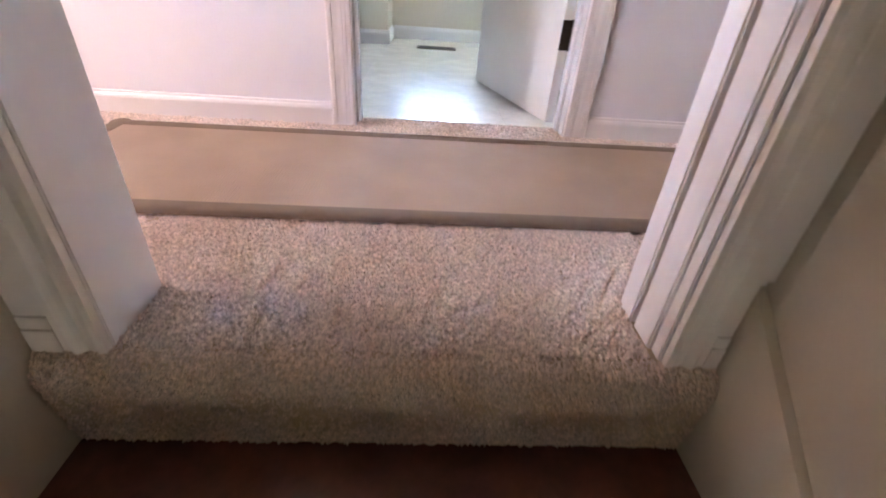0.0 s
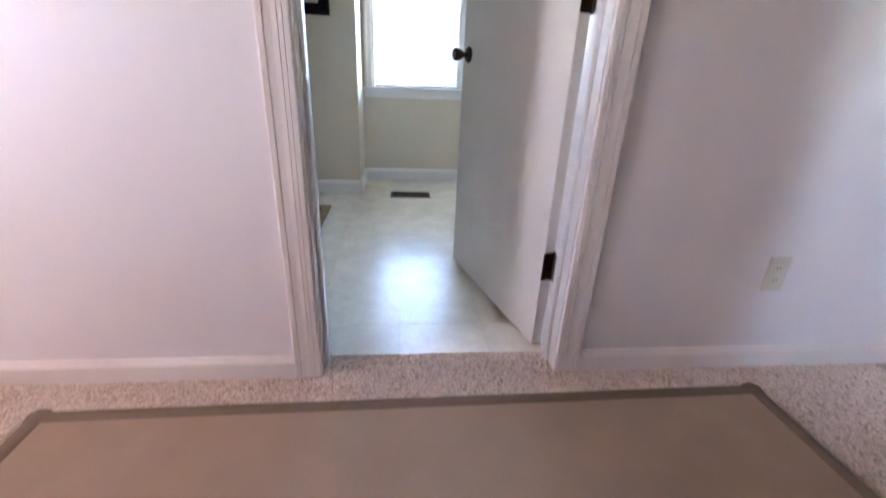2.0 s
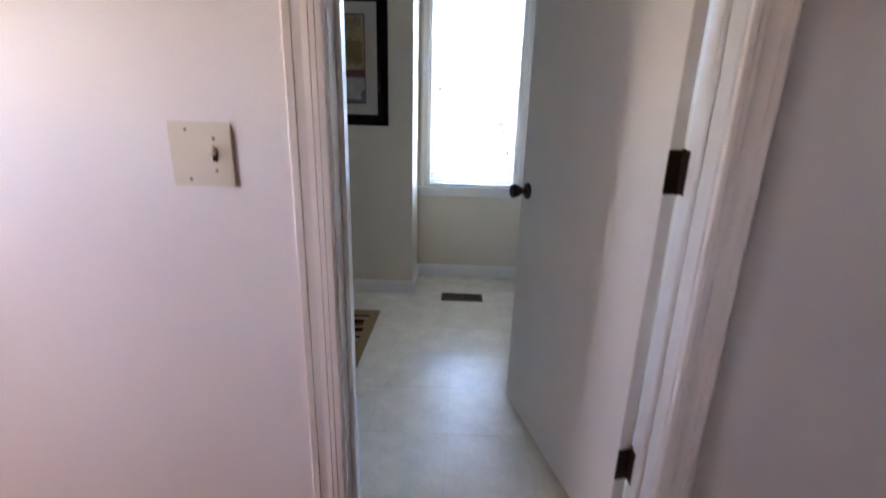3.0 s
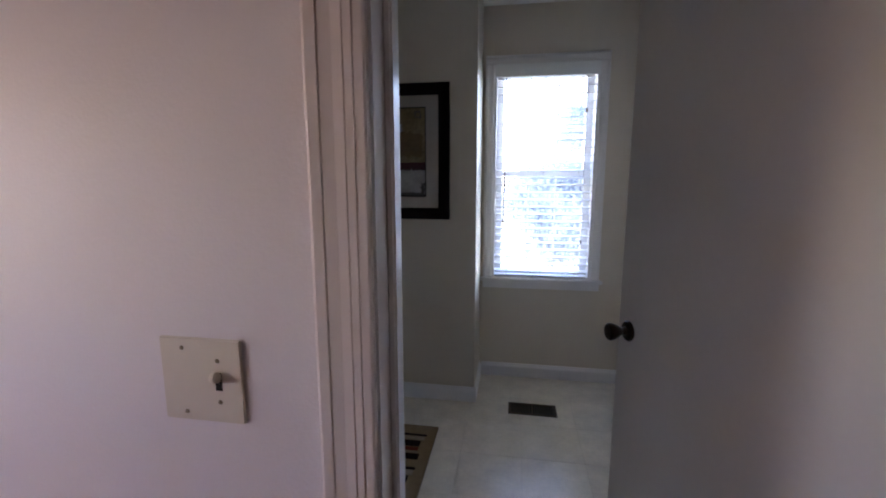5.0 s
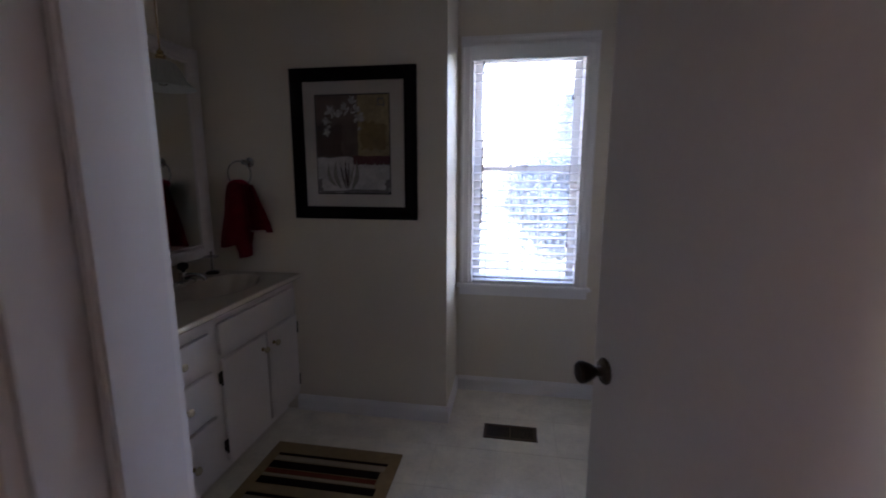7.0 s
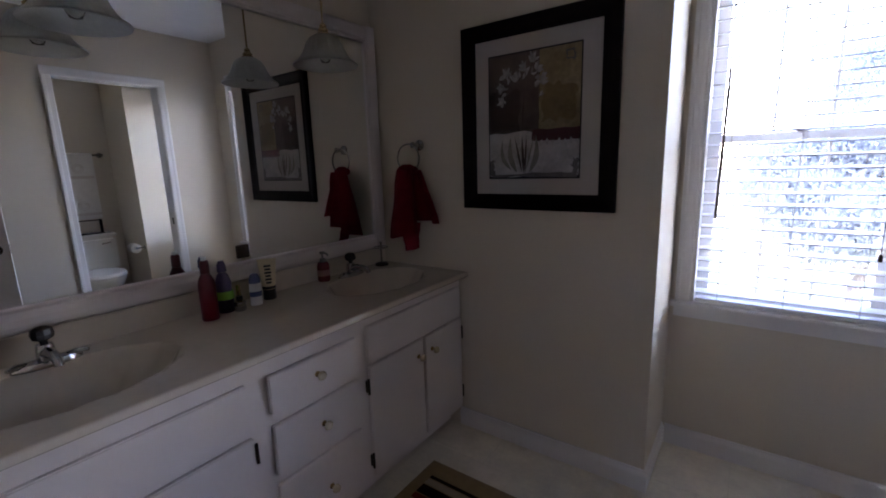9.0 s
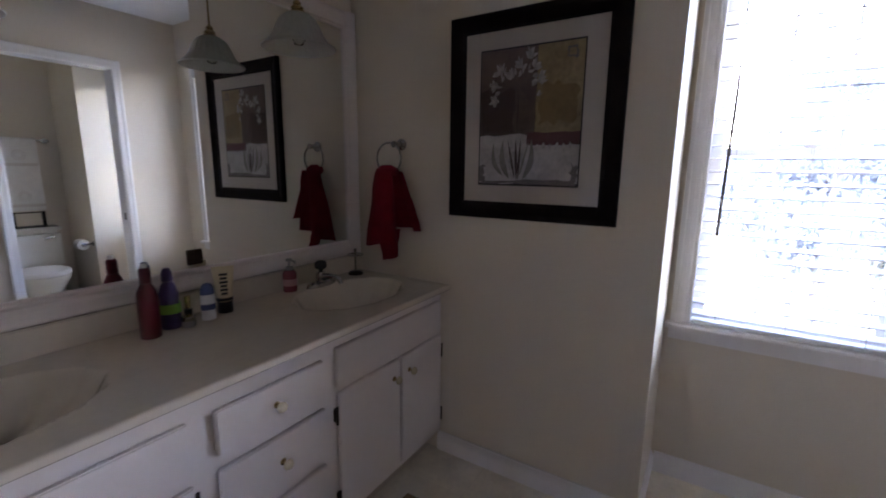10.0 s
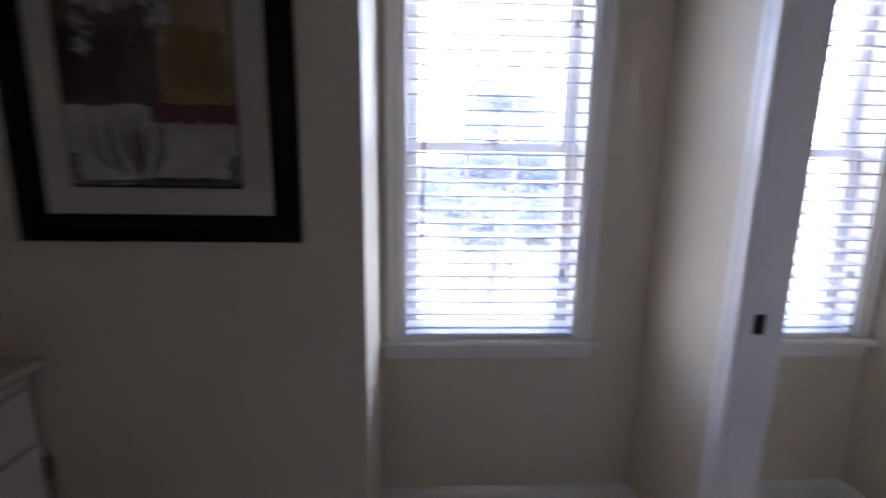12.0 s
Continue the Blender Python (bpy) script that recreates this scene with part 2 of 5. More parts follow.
setting("wall_wc_boxing", boxes((BUMP_X, WC_E, PIC_Y, WIN_Y + 0.16, -0.02, CEIL)), BATH_WALL, "beige painted boxed-out wall")
# stair side of the hall, with the stair opening and the east room's doorway
EJ = 0.015
setting("wall_hall_south", boxes((-1.87, ENT_L - EJ, ST_Y, HALL_S, -0.02, CEIL), (ENT_R + EJ, 1.62, ST_Y, HALL_S, -0.02, CEIL), (2.42, 3.2, ST_Y, HALL_S, -0.02, CEIL),
        (ENT_L - EJ, ENT_R + EJ, ST_Y, HALL_S, 2.07, CEIL), (1.62, 2.42, ST_Y, HALL_S, 2.07, CEIL)), HALL_WALL, "white hall wall with openings")
# the hole in the unseen west wall is added for the fill lamp
setting("wall_hall_west", boxes((-1.87, -1.75, HALL_S, 0, -0.02, 1.2), (-1.87, -1.75, HALL_S, 0, 1.6, CEIL), (-1.87, -1.75, HALL_S, -0.92, 1.2, 1.6), (-1.87, -1.75, -0.56, 0, 1.2, 1.6)), HALL_WALL, "white end wall of the hall")
setting("wall_hall_east", boxes((3.2, 3.32, -3.1, 0.115, -0.02, CEIL)), HALL_WALL, "white end wall of the hall")
setting("wall_room_south", boxes((0.92, 2.05, -3.1, -3.0, -0.02, CEIL), (2.45, 3.2, -3.1, -3.0, -0.02, CEIL), (2.05, 2.45, -3.1, -3.0, -0.02, 1.15), (2.05, 2.45, -3.1, -3.0, 1.62, CEIL)), HALL_WALL, "white room wall with a window opening")
setting("wall_room_west", boxes((0.80, 0.92, -3.1, ST_Y, -0.02, CEIL)), HALL_WALL, "white room wall")
setting("wall_stair_west", boxes((ST_L - 0.12, ST_L, -4.1, ST_Y, -3.1, CEIL)), STAIR_WALL, "beige stair wall")
setting("wall_stair_east", boxes((ST_R, ST_R + 0.11, -4.1, ST_Y, -3.1, CEIL)), STAIR_WALL, "beige stair wall")
# added out of view: closes the stairwell, its hole lets some daylight in
setting("wall_stair_south", boxes((ST_L, ST_R, -4.1, -4.0, -3.1, -1.6), (ST_L, ST_R, -4.1, -4.0, -1.3, CEIL), (ST_L, 0.0, -4.1, -4.0, -1.6, -1.3), (0.3, ST_R, -4.1, -4.0, -1.6, -1.3)), STAIR_WALL, "unseen added stair end wall with a small opening for light")
setting("ceiling_hall", boxes((-1.87, 3.32, -4.1, 0.116, CEIL, CEIL + 0.1)), CEILING, "white hall ceiling")
setting("ceiling_bath", boxes((BATH_W - 0.12, WC_E + 0.12, 0.116, WIN_Y + 0.16, CEIL, CEIL + 0.1)), CEILING, "white bathroom ceiling")
# floors
setting("floor_hall", boxes((-1.87, 3.2, ST_Y, 0.09, -0.25, -0.006), (0.92, 3.2, -3.0, ST_Y, -0.25, -0.006)), CARPET, "beige cut-pile carpet over the hall floor")
setting("floor_bath_base", boxes((BATH_W, WC_E, 0.09, WIN_Y, -0.25, -0.0016)), GROUT, "joints of the cream vinyl floor")
setting("ground_floor", boxes((ST_L - 0.12, ST_R + 0.12, -4.1, -1.0, -3.2, -3.1)), OAK, "dark wooden floor at the stair foot")

# ---- stairs ----
stairs = thing("stairs", (0.2, -1.1, -0.19), "dark red stained wooden stairs below a carpeted top nosing", "stairs")
for i in range(1, 10):
    y0 = ST_Y - 0.003 - TREAD * (i - 1)
    bm = boxes((ST_L, ST_R, y0 - TREAD - 0.025, y0, -STEP * i - 0.03, -STEP * i), bevel=0.006)
    part("tread", bm, OAK, stairs)
    part("riser", boxes((ST_L, ST_R, y0 - TREAD, y0 - TREAD + 0.018, -STEP * (i + 1), -STEP * i - 0.03)), OAK, stairs)
# carpeted nosing and riser
bm = bmesh.new()
prof = [(ST_Y, -0.02), (ST_Y, -0.006)] + [(-1.062 - 0.036 * math.sin(a), -0.042 + 0.036 * math.cos(a)) for a in np.linspace(0.1, 1.57, 10)] + [(-1.096, -0.09), (-1.090, -0.14), (-1.082, -STEP), (ST_Y, -STEP)]
extrude(bm, prof, (ST_L, 0, 0), (0, 1, 0), (0, 0, 1), (1, 0, 0), ST_R - ST_L)
setting("trim_carpet_nosing", bm, CARPET, "carpet wrapped over the top riser", True)
# skirt boards
for name, x0, x1 in (("trim_skirt_west", ST_L, ST_L + 0.014), ("trim_skirt_east", ST_R - 0.014, ST_R)):
    bm = bmesh.new()
    s = STEP / TREAD
    extrude(bm, [(ST_Y, 0.128), (ST_Y, -0.35), (-3.3, -0.35 - s * (3.3 + ST_Y)), (-3.3, 0.128 - s * (3.3 + ST_Y))], (x0, 0, 0), (0, 1, 0), (0, 0, 1), (1, 0, 0), x1 - x0)
    setting(name, bm, STAIR_WALL, "painted stair skirt board")
    bm = bmesh.new()
    extrude(bm, [(ST_Y, 0.137), (ST_Y, 0.128), (-3.3, 0.128 - s * (3.3 + ST_Y)), (-3.3, 0.137 - s * (3.3 + ST_Y))], (x0 - 0.002 if x0 > 0 else x0, 0, 0), (0, 1, 0), (0, 0, 1), (1, 0, 0), x1 - x0 + 0.002)
    setting(name + "_cap", bm, STAIR_WALL, "painted cap on the stair skirt")

# ---- casings ----
CAS = [(0, 0), (0, 0.011), (0.004, 0.014), (0.012, 0.014), (0.016, 0.010), (0.021, 0.010), (0.027, 0.0155), (0.036, 0.018), (0.043, 0.0155), (0.047, 0.012), (0.051, 0.012), (0.056, 0.019), (0.066, 0.021), (0.072, 0.019), (0.075, 0.012), (0.075, 0)]


REEDS = [(0, 0), (0, 0.0115), (0.003, 0.0130), (0.0128, 0.0135), (0.0135, 0.0112), (0.0148, 0.0112), (0.0155, 0.0136), (0.0245, 0.0138), (0.0252, 0.0114), (0.0264, 0.0114), (0.0272, 0.0134), (0.040, 0.0126), (0.0550, 0.0142), (0.0557, 0.0115), (0.0570, 0.0115), (0.0578, 0.0150), (0.071, 0.0158), (0.075, 0.013), (0.075, 0)]
SLIM = [(0, 0), (0, 0.010), (0.004, 0.012), (0.030, 0.0135), (0.036, 0.0155), (0.044, 0.0165), (0.052, 0.0165), (0.056, 0.013), (0.056, 0)]
HOLLOW = [(0, 0), (0, 0.012), (0.010, 0.0135), (0.013, 0.0105), (0.026, 0.0080), (0.032, 0.0125), (0.038, 0.0155), (0.044, 0.0130), (0.047, 0.0105), (0.057, 0.0095), (0.057, 0)]


def casing(parent, inner0, inner1, top, axis, plane, out, material, z0=0.0, shape=CAS):
    """Two uprights and a head of moulded casing. axis: along the wall; out: the way it stands off."""
    u = Vector(axis)
    o = Vector(out)
    base = lambda a, z: u * a + Vector(plane) + Vector((0, 0, z))
    for at, way in ((inner0 - 0.004, -1), (inner1 + 0.004, 1)):
        bm = bmesh.new()
        extrude(bm, shape, base(at, z0), u * way, o, (0, 0, 1), top + 0.006 - z0)
        part("casing_side", bm, material, parent)
    bm = bmesh.new()
    wide = shape[-1][0] + 0.004
    extrude(bm, shape, base(inner0 - wide, top + 0.006), (0, 0, 1), o, u, inner1 - inner0 + 2 * wide)
    part("casing_head", bm, material, parent)


# bathroom door frame
frame_bath = tagged(new("door_frame_bath"), "cream moulded door frame between hall and bathroom", "door frame", "", "structure")
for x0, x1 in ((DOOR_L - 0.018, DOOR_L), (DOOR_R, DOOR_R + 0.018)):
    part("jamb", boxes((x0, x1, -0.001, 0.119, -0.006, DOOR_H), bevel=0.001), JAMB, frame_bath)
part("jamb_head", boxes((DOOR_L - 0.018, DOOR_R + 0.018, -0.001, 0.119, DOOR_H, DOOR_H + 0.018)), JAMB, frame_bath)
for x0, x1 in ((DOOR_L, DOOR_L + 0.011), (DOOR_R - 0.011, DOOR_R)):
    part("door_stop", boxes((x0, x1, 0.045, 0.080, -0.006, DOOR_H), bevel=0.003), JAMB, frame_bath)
casing(frame_bath, DOOR_L, DOOR_R, DOOR_H, (1, 0, 0), (0, -0.0005, 0), (0, -1, 0), CASING, shape=REEDS)
casing(frame_bath, DOOR_L, DOOR_R, DOOR_H, (1, 0, 0), (0, BATH_S + 0.0005, 0), (0, 1, 0), TRIM)
part("strike_plate", boxes((DOOR_L + 0.0, DOOR_L + 0.002, 0.085, 0.115, 0.885, 0.945)), BRONZE, frame_bath, "dark bronze strike plate")

# WC doorway frame
frame_wc = tagged(new("door_frame_wc"), "white moulded door frame of the toilet room", "door frame", "", "structure")
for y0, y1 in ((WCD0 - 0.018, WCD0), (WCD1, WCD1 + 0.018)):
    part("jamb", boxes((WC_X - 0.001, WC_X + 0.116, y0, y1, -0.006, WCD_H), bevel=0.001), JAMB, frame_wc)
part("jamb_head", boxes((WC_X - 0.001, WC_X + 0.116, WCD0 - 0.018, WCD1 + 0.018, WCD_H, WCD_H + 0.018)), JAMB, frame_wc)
casing(frame_wc, WCD0, WCD1, WCD_H, (0, 1, 0), (WC_X - 0.0005, 0, 0), (-1, 0, 0), TRIM, shape=SLIM)
part("strike_plate", boxes((WC_X + 0.03, WC_X + 0.06, WCD1 - 0.002, WCD1 + 0.001, 0.912, 0.966)), BRONZE, frame_wc, "dark bronze strike plate")

# stair opening frame
frame_st = tagged(new("door_frame_stair"), "cream moulded frame round the stair opening", "door frame", "", "structure")
part("jamb", boxes((ENT_L - EJ, ENT_L, ST_Y - 0.001, HALL_S + 0.001, -0.006, 2.05), bevel=0.002), CASING, frame_st)
part("jamb", boxes((ENT_R, ENT_R + EJ, -0.982, HALL_S + 0.001, -0.006, 2.05), bevel=0.003), CASING, frame_st)
part("jamb", boxes((ENT_R + 0.004, ENT_R + EJ, -1.042, -0.990, -0.006, 2.05), bevel=0.003), CASING, frame_st)
part("door_stop", boxes((ENT_R + 0.010, ENT_R + EJ, ST_Y - 0.001, -1.042, -0.006, 2.05), bevel=0.003), CASING, frame_st)
part("jamb_head", boxes((ENT_L - EJ, ENT_R + EJ, ST_Y - 0.001, HALL_S + 0.001, 2.05, 2.07)), CASING, frame_st)
casing(frame_st, ENT_L, ENT_R + 0.012, 2.05, (1, 0, 0), (0, ST_Y - 0.0005, 0), (0, -1, 0), CASING, -0.006, HOLLOW)
# flat boards beside the stair casing, with a grooved foot
for x0, x1, w0, w1 in ((ST_L + 0.0145, ENT_L - 0.0612, ST_L + 0.001, ENT_L - 0.0612), (ENT_R + 0.0732, ST_R - 0.0165, ENT_R + 0.0732, ST_R - 0.001)):
    part("base_stub", boxes((x0, x1, ST_Y - 0.0125, ST_Y - 0.0005, -0.006, 0.031), (x0, x1, ST_Y - 0.0110, ST_Y - 0.0005, 0.0335, 0.052)), CASING, frame_st)
    part("casing_board", boxes((x0, x1, ST_Y - 0.0095, ST_Y - 0.0005, 0.055, 0.150), (w0, w1, ST_Y - 0.0095, ST_Y - 0.0005, 0.150, 2.056)), CASING, frame_st)
casing(frame_st, ENT_L, ENT_R, 2.05, (1, 0, 0), (0, HALL_S + 0.0005, 0), (0, 1, 0), CASING)

# ---- baseboards ----
BASE = [(0, 0), (0.013, 0), (0.013, 0.068), (0.010, 0.078), (0.006, 0.084), (0.005, 0.092), (0, 0.094)]


def baseboard(name, a, b, out, material, h=1.0):
    bm = bmesh.new()
    a, b = Vector(a), Vector(b)
    extrude(bm, [(p, q * h) for p, q in BASE], a, out, (0, 0, 1), (b - a).normalized(), (b - a).length)
    part_ob = setting(name, bm, material, "white painted baseboard")
    part_ob["category"] = "baseboard"


baseboard("baseboard_hall_1", (-1.75, 0, -0.004), (DOOR_L - 0.08, 0, -0.004), (0, -1, 0), CASING, 0.8)
baseboard("baseboard_hall_2", (DOOR_R + 0.08, 0, -0.004), (3.2, 0, -0.004), (0, -1, 0), CASING, 0.8)
baseboard("baseboard_hall_3", (-1.75, HALL_S, -0.004), (ENT_L - 0.08, HALL_S, -0.004), (0, 1, 0), CASING, 0.8)
baseboard("baseboard_hall_4", (ENT_R + 0.08, HALL_S, -0.004), (1.62, HALL_S, -0.004), (0, 1, 0), CASING, 0.8)
baseboard("baseboard_picture", (-0.96, PIC_Y, 0), (REC_X + 0.013, PIC_Y, 0), (0, -1, 0), TRIM)
baseboard("baseboard_recess", (REC_X, PIC_Y, 0), (REC_X, WIN_Y, 0), (1, 0, 0), TRIM)
baseboard("baseboard_window", (REC_X + 0.013, WIN_Y, 0), (WC_X, WIN_Y, 0), (0, -1, 0), TRIM)
baseboard("baseboard_partition_1", (WC_X, WCD1 + 0.061, 0), (WC_X, WIN_Y - 0.013, 0), (-1, 0, 0), TRIM)
baseboard("baseboard_partition_2", (WC_X, BATH_S, 0), (WC_X, WCD0 - 0.061, 0), (-1, 0, 0), TRIM)
baseboard("baseboard_wc_window", (WC_X + 0.115, WIN_Y, 0), (BUMP_X, WIN_Y, 0), (0, -1, 0), TRIM)
baseboard("baseboard_wc_boxing", (BUMP_X, PIC_Y, 0), (BUMP_X, WIN_Y - 0.013, 0), (-1, 0, 0), TRIM)
baseboard("baseboard_wc_side", (BUMP_X - 0.013, PIC_Y, 0), (WC_E, PIC_Y, 0), (0, -1, 0), TRIM)
baseboard("baseboard_wc_east", (WC_E, BATH_S, 0), (WC_E, PIC_Y - 0.013, 0), (-1, 0, 0), TRIM)


# ---- windows with blinds ----
def make_window(name, x0, x1, group):
    w = tagged(new(name), "white double-hung window with moulded casing and a stool", "window", group, "structure")
    z0, z1, y = 0.71, 2.085, WIN_Y
    # lined opening
    part("window_jamb", boxes((x0, x0 + 0.014, y, y + 0.16, z0, z1)), TRIM, w)
    part("window_jamb", boxes((x1 - 0.014, x1, y, y + 0.16, z0, z1)), TRIM, w)
    part("window_head", boxes((x0, x1, y, y + 0.16, z1 - 0.014, z1)), TRIM, w)
    fl = [(0, 0), (0, 0.011), (0.005, 0.014), (0.016, 0.014), (0.020, 0.012), (0.036, 0.013), (0.042, 0.017), (0.055, 0.017), (0.057, 0.012), (0.057, 0)]
    for at, way in ((x0, -1), (x1, 1)):
        bm = bmesh.new()
        extrude(bm, fl, (at, y - 0.0005, z0), (way, 0, 0), (0, -1, 0), (0, 0, 1), z1 - z0)
        part("casing_side", bm, TRIM, w)
    bm = bmesh.new()
    extrude(bm, fl, (x0 - 0.057, y - 0.0005, z1), (0, 0, 1), (0, -1, 0), (1, 0, 0), x1 - x0 + 0.114)
    part("casing_head", bm, TRIM, w)
    part("window_sill", boxes((x0 - 0.078, x1 + 0.078, y - 0.040, y + 0.16, z0 - 0.022, z0), bevel=0.005), TRIM, w)
    part("apron", boxes((x0 - 0.060, x1 + 0.060, y - 0.014, y - 0.0005, z0 - 0.072, z0 - 0.022), bevel=0.003), TRIM, w)
    zr = 1.405
    for nm, za, zb, yy, low, high in (("upper_sash", zr - 0.012, z1 - 0.014, y + 0.118, 0.030, 0.04), ("lower_sash", z0, zr + 0.014, y + 0.085, 0.045, 0.028)):
        s = part(nm, boxes((x0 + 0.014, x0 + 0.058, yy, yy + 0.03, za, zb), (x1 - 0.058, x1 - 0.014, yy, yy + 0.03, za, zb),
                 (x0 + 0.058, x1 - 0.058, yy, yy + 0.03, za, za + low), (x0 + 0.058, x1 - 0.058, yy, yy + 0.03, zb - high, zb)), VINYL_SASH, w)
        inx0, inx1, iz0, iz1 = x0 + 0.058, x1 - 0.058, za + low, zb - high
        for k in (1, 2):
            xx = inx0 + (inx1 - inx0) * k / 3
            part("muntin", boxes((xx - 0.005, xx + 0.005, yy + 0.008, yy + 0.020, iz0, iz1)), VINYL_SASH, s)
        g = part("pane", boxes((inx0, inx1, yy + 0.012, yy + 0.016, iz0, iz1)), GLASS, s)
        g.visible_shadow = False
    part("sash_lock", boxes(((x0 + x1) / 2 - 0.02, (x0 + x1) / 2 + 0.02, y + 0.07, y + 0.09, zr + 0.014, zr + 0.026), bevel=0.003), CORD, w)
    return w


def make_blind(x0, x1):
    b = thing("window_blind", ((x0 + x1) / 2, WIN_Y + 0.03, 0.73), "white two-inch slatted blind lowered with slats open", "window blind", "window blinds")
    y = WIN_Y + 0.016
    part("valance", boxes((x0 + 0.002, x1 - 0.002, WIN_Y - 0.034, WIN_Y - 0.020, 2.005, 2.084), bevel=0.004), SLAT, b)
    part("headrail", boxes((x0 + 0.016, x1 - 0.016, y - 0.024, y + 0.024, 2.03, 2.072)), SLAT, b)
    part("bottom_rail", boxes((x0 + 0.018, x1 - 0.018, y - 0.025, y + 0.025, 0.7125, 0.732), bevel=0.004), SLAT, b)
    bm = bmesh.new()
    tilt = Matrix.Rotation(radians(8), 4, "X")
    box(bm, x0 + 0.018, x1 - 0.018, -0.025, 0.025, -0.0021, 0.0021, m=tilt)
    me = finish("slat", bm, SLAT)
    n = 27
    for i in range(n):
        s = new("slat", me)
        s.parent = b
        s.matrix_basis = Matrix.Translation((-(x0 + x1) / 2, y - WIN_Y - 0.03, 0.760 - 0.73 + i * (2.0 - 0.760) / (n - 1)))
    for xx in (x0 + 0.10, (x0 + x1) / 2, x1 - 0.10):
        part("ladder_cord", boxes((xx - 0.001, xx + 0.001, y - 0.027, y - 0.025, 0.732, 2.03), (xx - 0.001, xx + 0.001, y + 0.025, y + 0.027, 0.732, 2.03)), CORD, b)
    bm = bmesh.new()
    sweep(bm, [(x0 + 0.075, WIN_Y - 0.030, 2.0), (x0 + 0.078, WIN_Y - 0.030, 1.6), (x0 + 0.07, WIN_Y - 0.028, 1.085)], 0.0058, 8)
    part("tilt_wand", bm, WAND, b, "thin dark tilt wand", True)
    bm = bmesh.new()
    sweep(bm, [(x1 - 0.075, WIN_Y - 0.018, 2.0), (x1 - 0.072, WIN_Y - 0.018, 0.98)], 0.0015, 5)
    lathe(bm, [(0, 0), (0.007, 0.003), (0.007, 0.022), (0.003, 0.03), (0, 0.03)], 10, Matrix.Translation((x1 - 0.072, WIN_Y - 0.018, 0.95)))
    lathe(bm, [(0, 0), (0.007, 0.003), (0.007, 0.022), (0.003, 0.03), (0, 0.03)], 10, Matrix.Translation((x1 - 0.074, WIN_Y - 0.018, 1.78)))
    part("lift_cord", bm, WAND, b, "lift cord with dark tassels", True)
    return b


make_window("window_1", *W1, "windows")
make_window("window_2", *W2, "windows")
make_blind(*W1)
make_blind(*W2)

# ---- bathroom door, standing open ----
door = thing("door_bath", (DOOR_R - 0.003, 0.120, 0.012), "white painted flush door standing open into the bathroom", "door")
DOOR_M = Matrix.Translation((DOOR_R - 0.003, 0.120, 0)) @ Matrix.Rotation(radians(105.2), 4, "Z")
# local: x from the hinge edge to the free edge, y towards the hall side
bm = bmesh.new()
box(bm, 0.002, 0.750, 0.0, 0.035, 0.012, 2.04, bevel=0.0015, m=DOOR_M)
part("slab", bm, DOOR_PAINT, door)
knob_prof = [(0, 0), (0.030, 0), (0.031, 0.004), (0.027, 0.009), (0.013, 0.011), (0.0105, 0.022), (0.014, 0.028), (0.021, 0.040), (0.0255, 0.054), (0.0255, 0.061), (0.021, 0.066), (0, 0.067)]
for yy, turn in ((0.035, -90), (0.0, 90)):
    bm = bmesh.new()
    lathe(bm, knob_prof, 28, DOOR_M @ Matrix.Translation((0.750 - 0.058, yy, 0.928)) @ Matrix.Rotation(radians(turn), 4, "X"))
    part("door_knob", bm, BRONZE, door, "dark bronze door knob", True)
bm = bmesh.new()
box(bm, 0.7495, 0.7515, 0.006, 0.029, 0.900, 0.956, m=DOOR_M)
part("latch_plate", bm, BRONZE, door)
for zc in (0.308, 1.072, 1.835):
    bm = bmesh.new()
    box(bm, 0.0, 0.0025, -0.002, 0.036, zc - 0.047, zc + 0.047, m=DOOR_M)
    box(bm, DOOR_R - 0.0035, DOOR_R + 0.001, 0.078, 0.118, zc - 0.047, zc + 0.047)
    sweep(bm, [(DOOR_R - 0.002, 0.124, zc - 0.049), (DOOR_R - 0.002, 0.124, zc + 0.049)], 0.0065, 10)
    part("hinge", bm, BRONZE, door, "dark bronze butt hinge", True)

# ---- vanity cabinet ----
VF = -0.955                             # face frame
VX0, VY0, VY1 = BATH_W + 0.002, 0.122, PIC_Y - 0.002
vanity = thing("vanity_cabinet", (-1.2, 1.06, 0), "long white painted bathroom vanity cabinet with drawers and doors", "vanity")
part("carcass", boxes((VX0, VF - 0.019, VY0, VY1, 0.095, 0.655), (VX0, VX0 + 0.012, VY0, VY1, 0.655, 0.795), (VX0 + 0.012, VF - 0.019, VY0, VY0 + 0.016, 0.655, 0.795), (VX0 + 0.012, VF - 0.019, VY1 - 0.016, VY1, 0.655, 0.795)), CABINET, vanity)
part("toe_kick", boxes((VX0, VF - 0.075, VY0, VY1, 0.001, 0.095)), CABINET, vanity)
bm = boxes((VF - 0.0185, VF, VY0, VY1, 0.095, 0.795))
part("face_frame", bm, CABINET, vanity)


def crystal_knob(parent, y, z):
    bm = bmesh.new()
    m = Matrix.Translation((VF + 0.018, y, z)) @ Matrix.Rotation(radians(90), 4, "Y")
    lathe(bm, [(0, 0), (0.010, 0), (0.010, 0.003), (0.005, 0.005), (0.0045, 0.014), (0.008, 0.016), (0, 0.016)], 16, m)
    k = part("knob_base", bm, BRASS, parent, "polished brass knob base", True)
    bm = bmesh.new()
    lathe(bm, [(0, 0.0161), (0.010, 0.0165), (0.0165, 0.022), (0.0165, 0.028), (0.011, 0.035), (0, 0.036)], 8, m)
    part("knob", bm, BRASS_GLASS, parent, "faceted clear and brass knob")


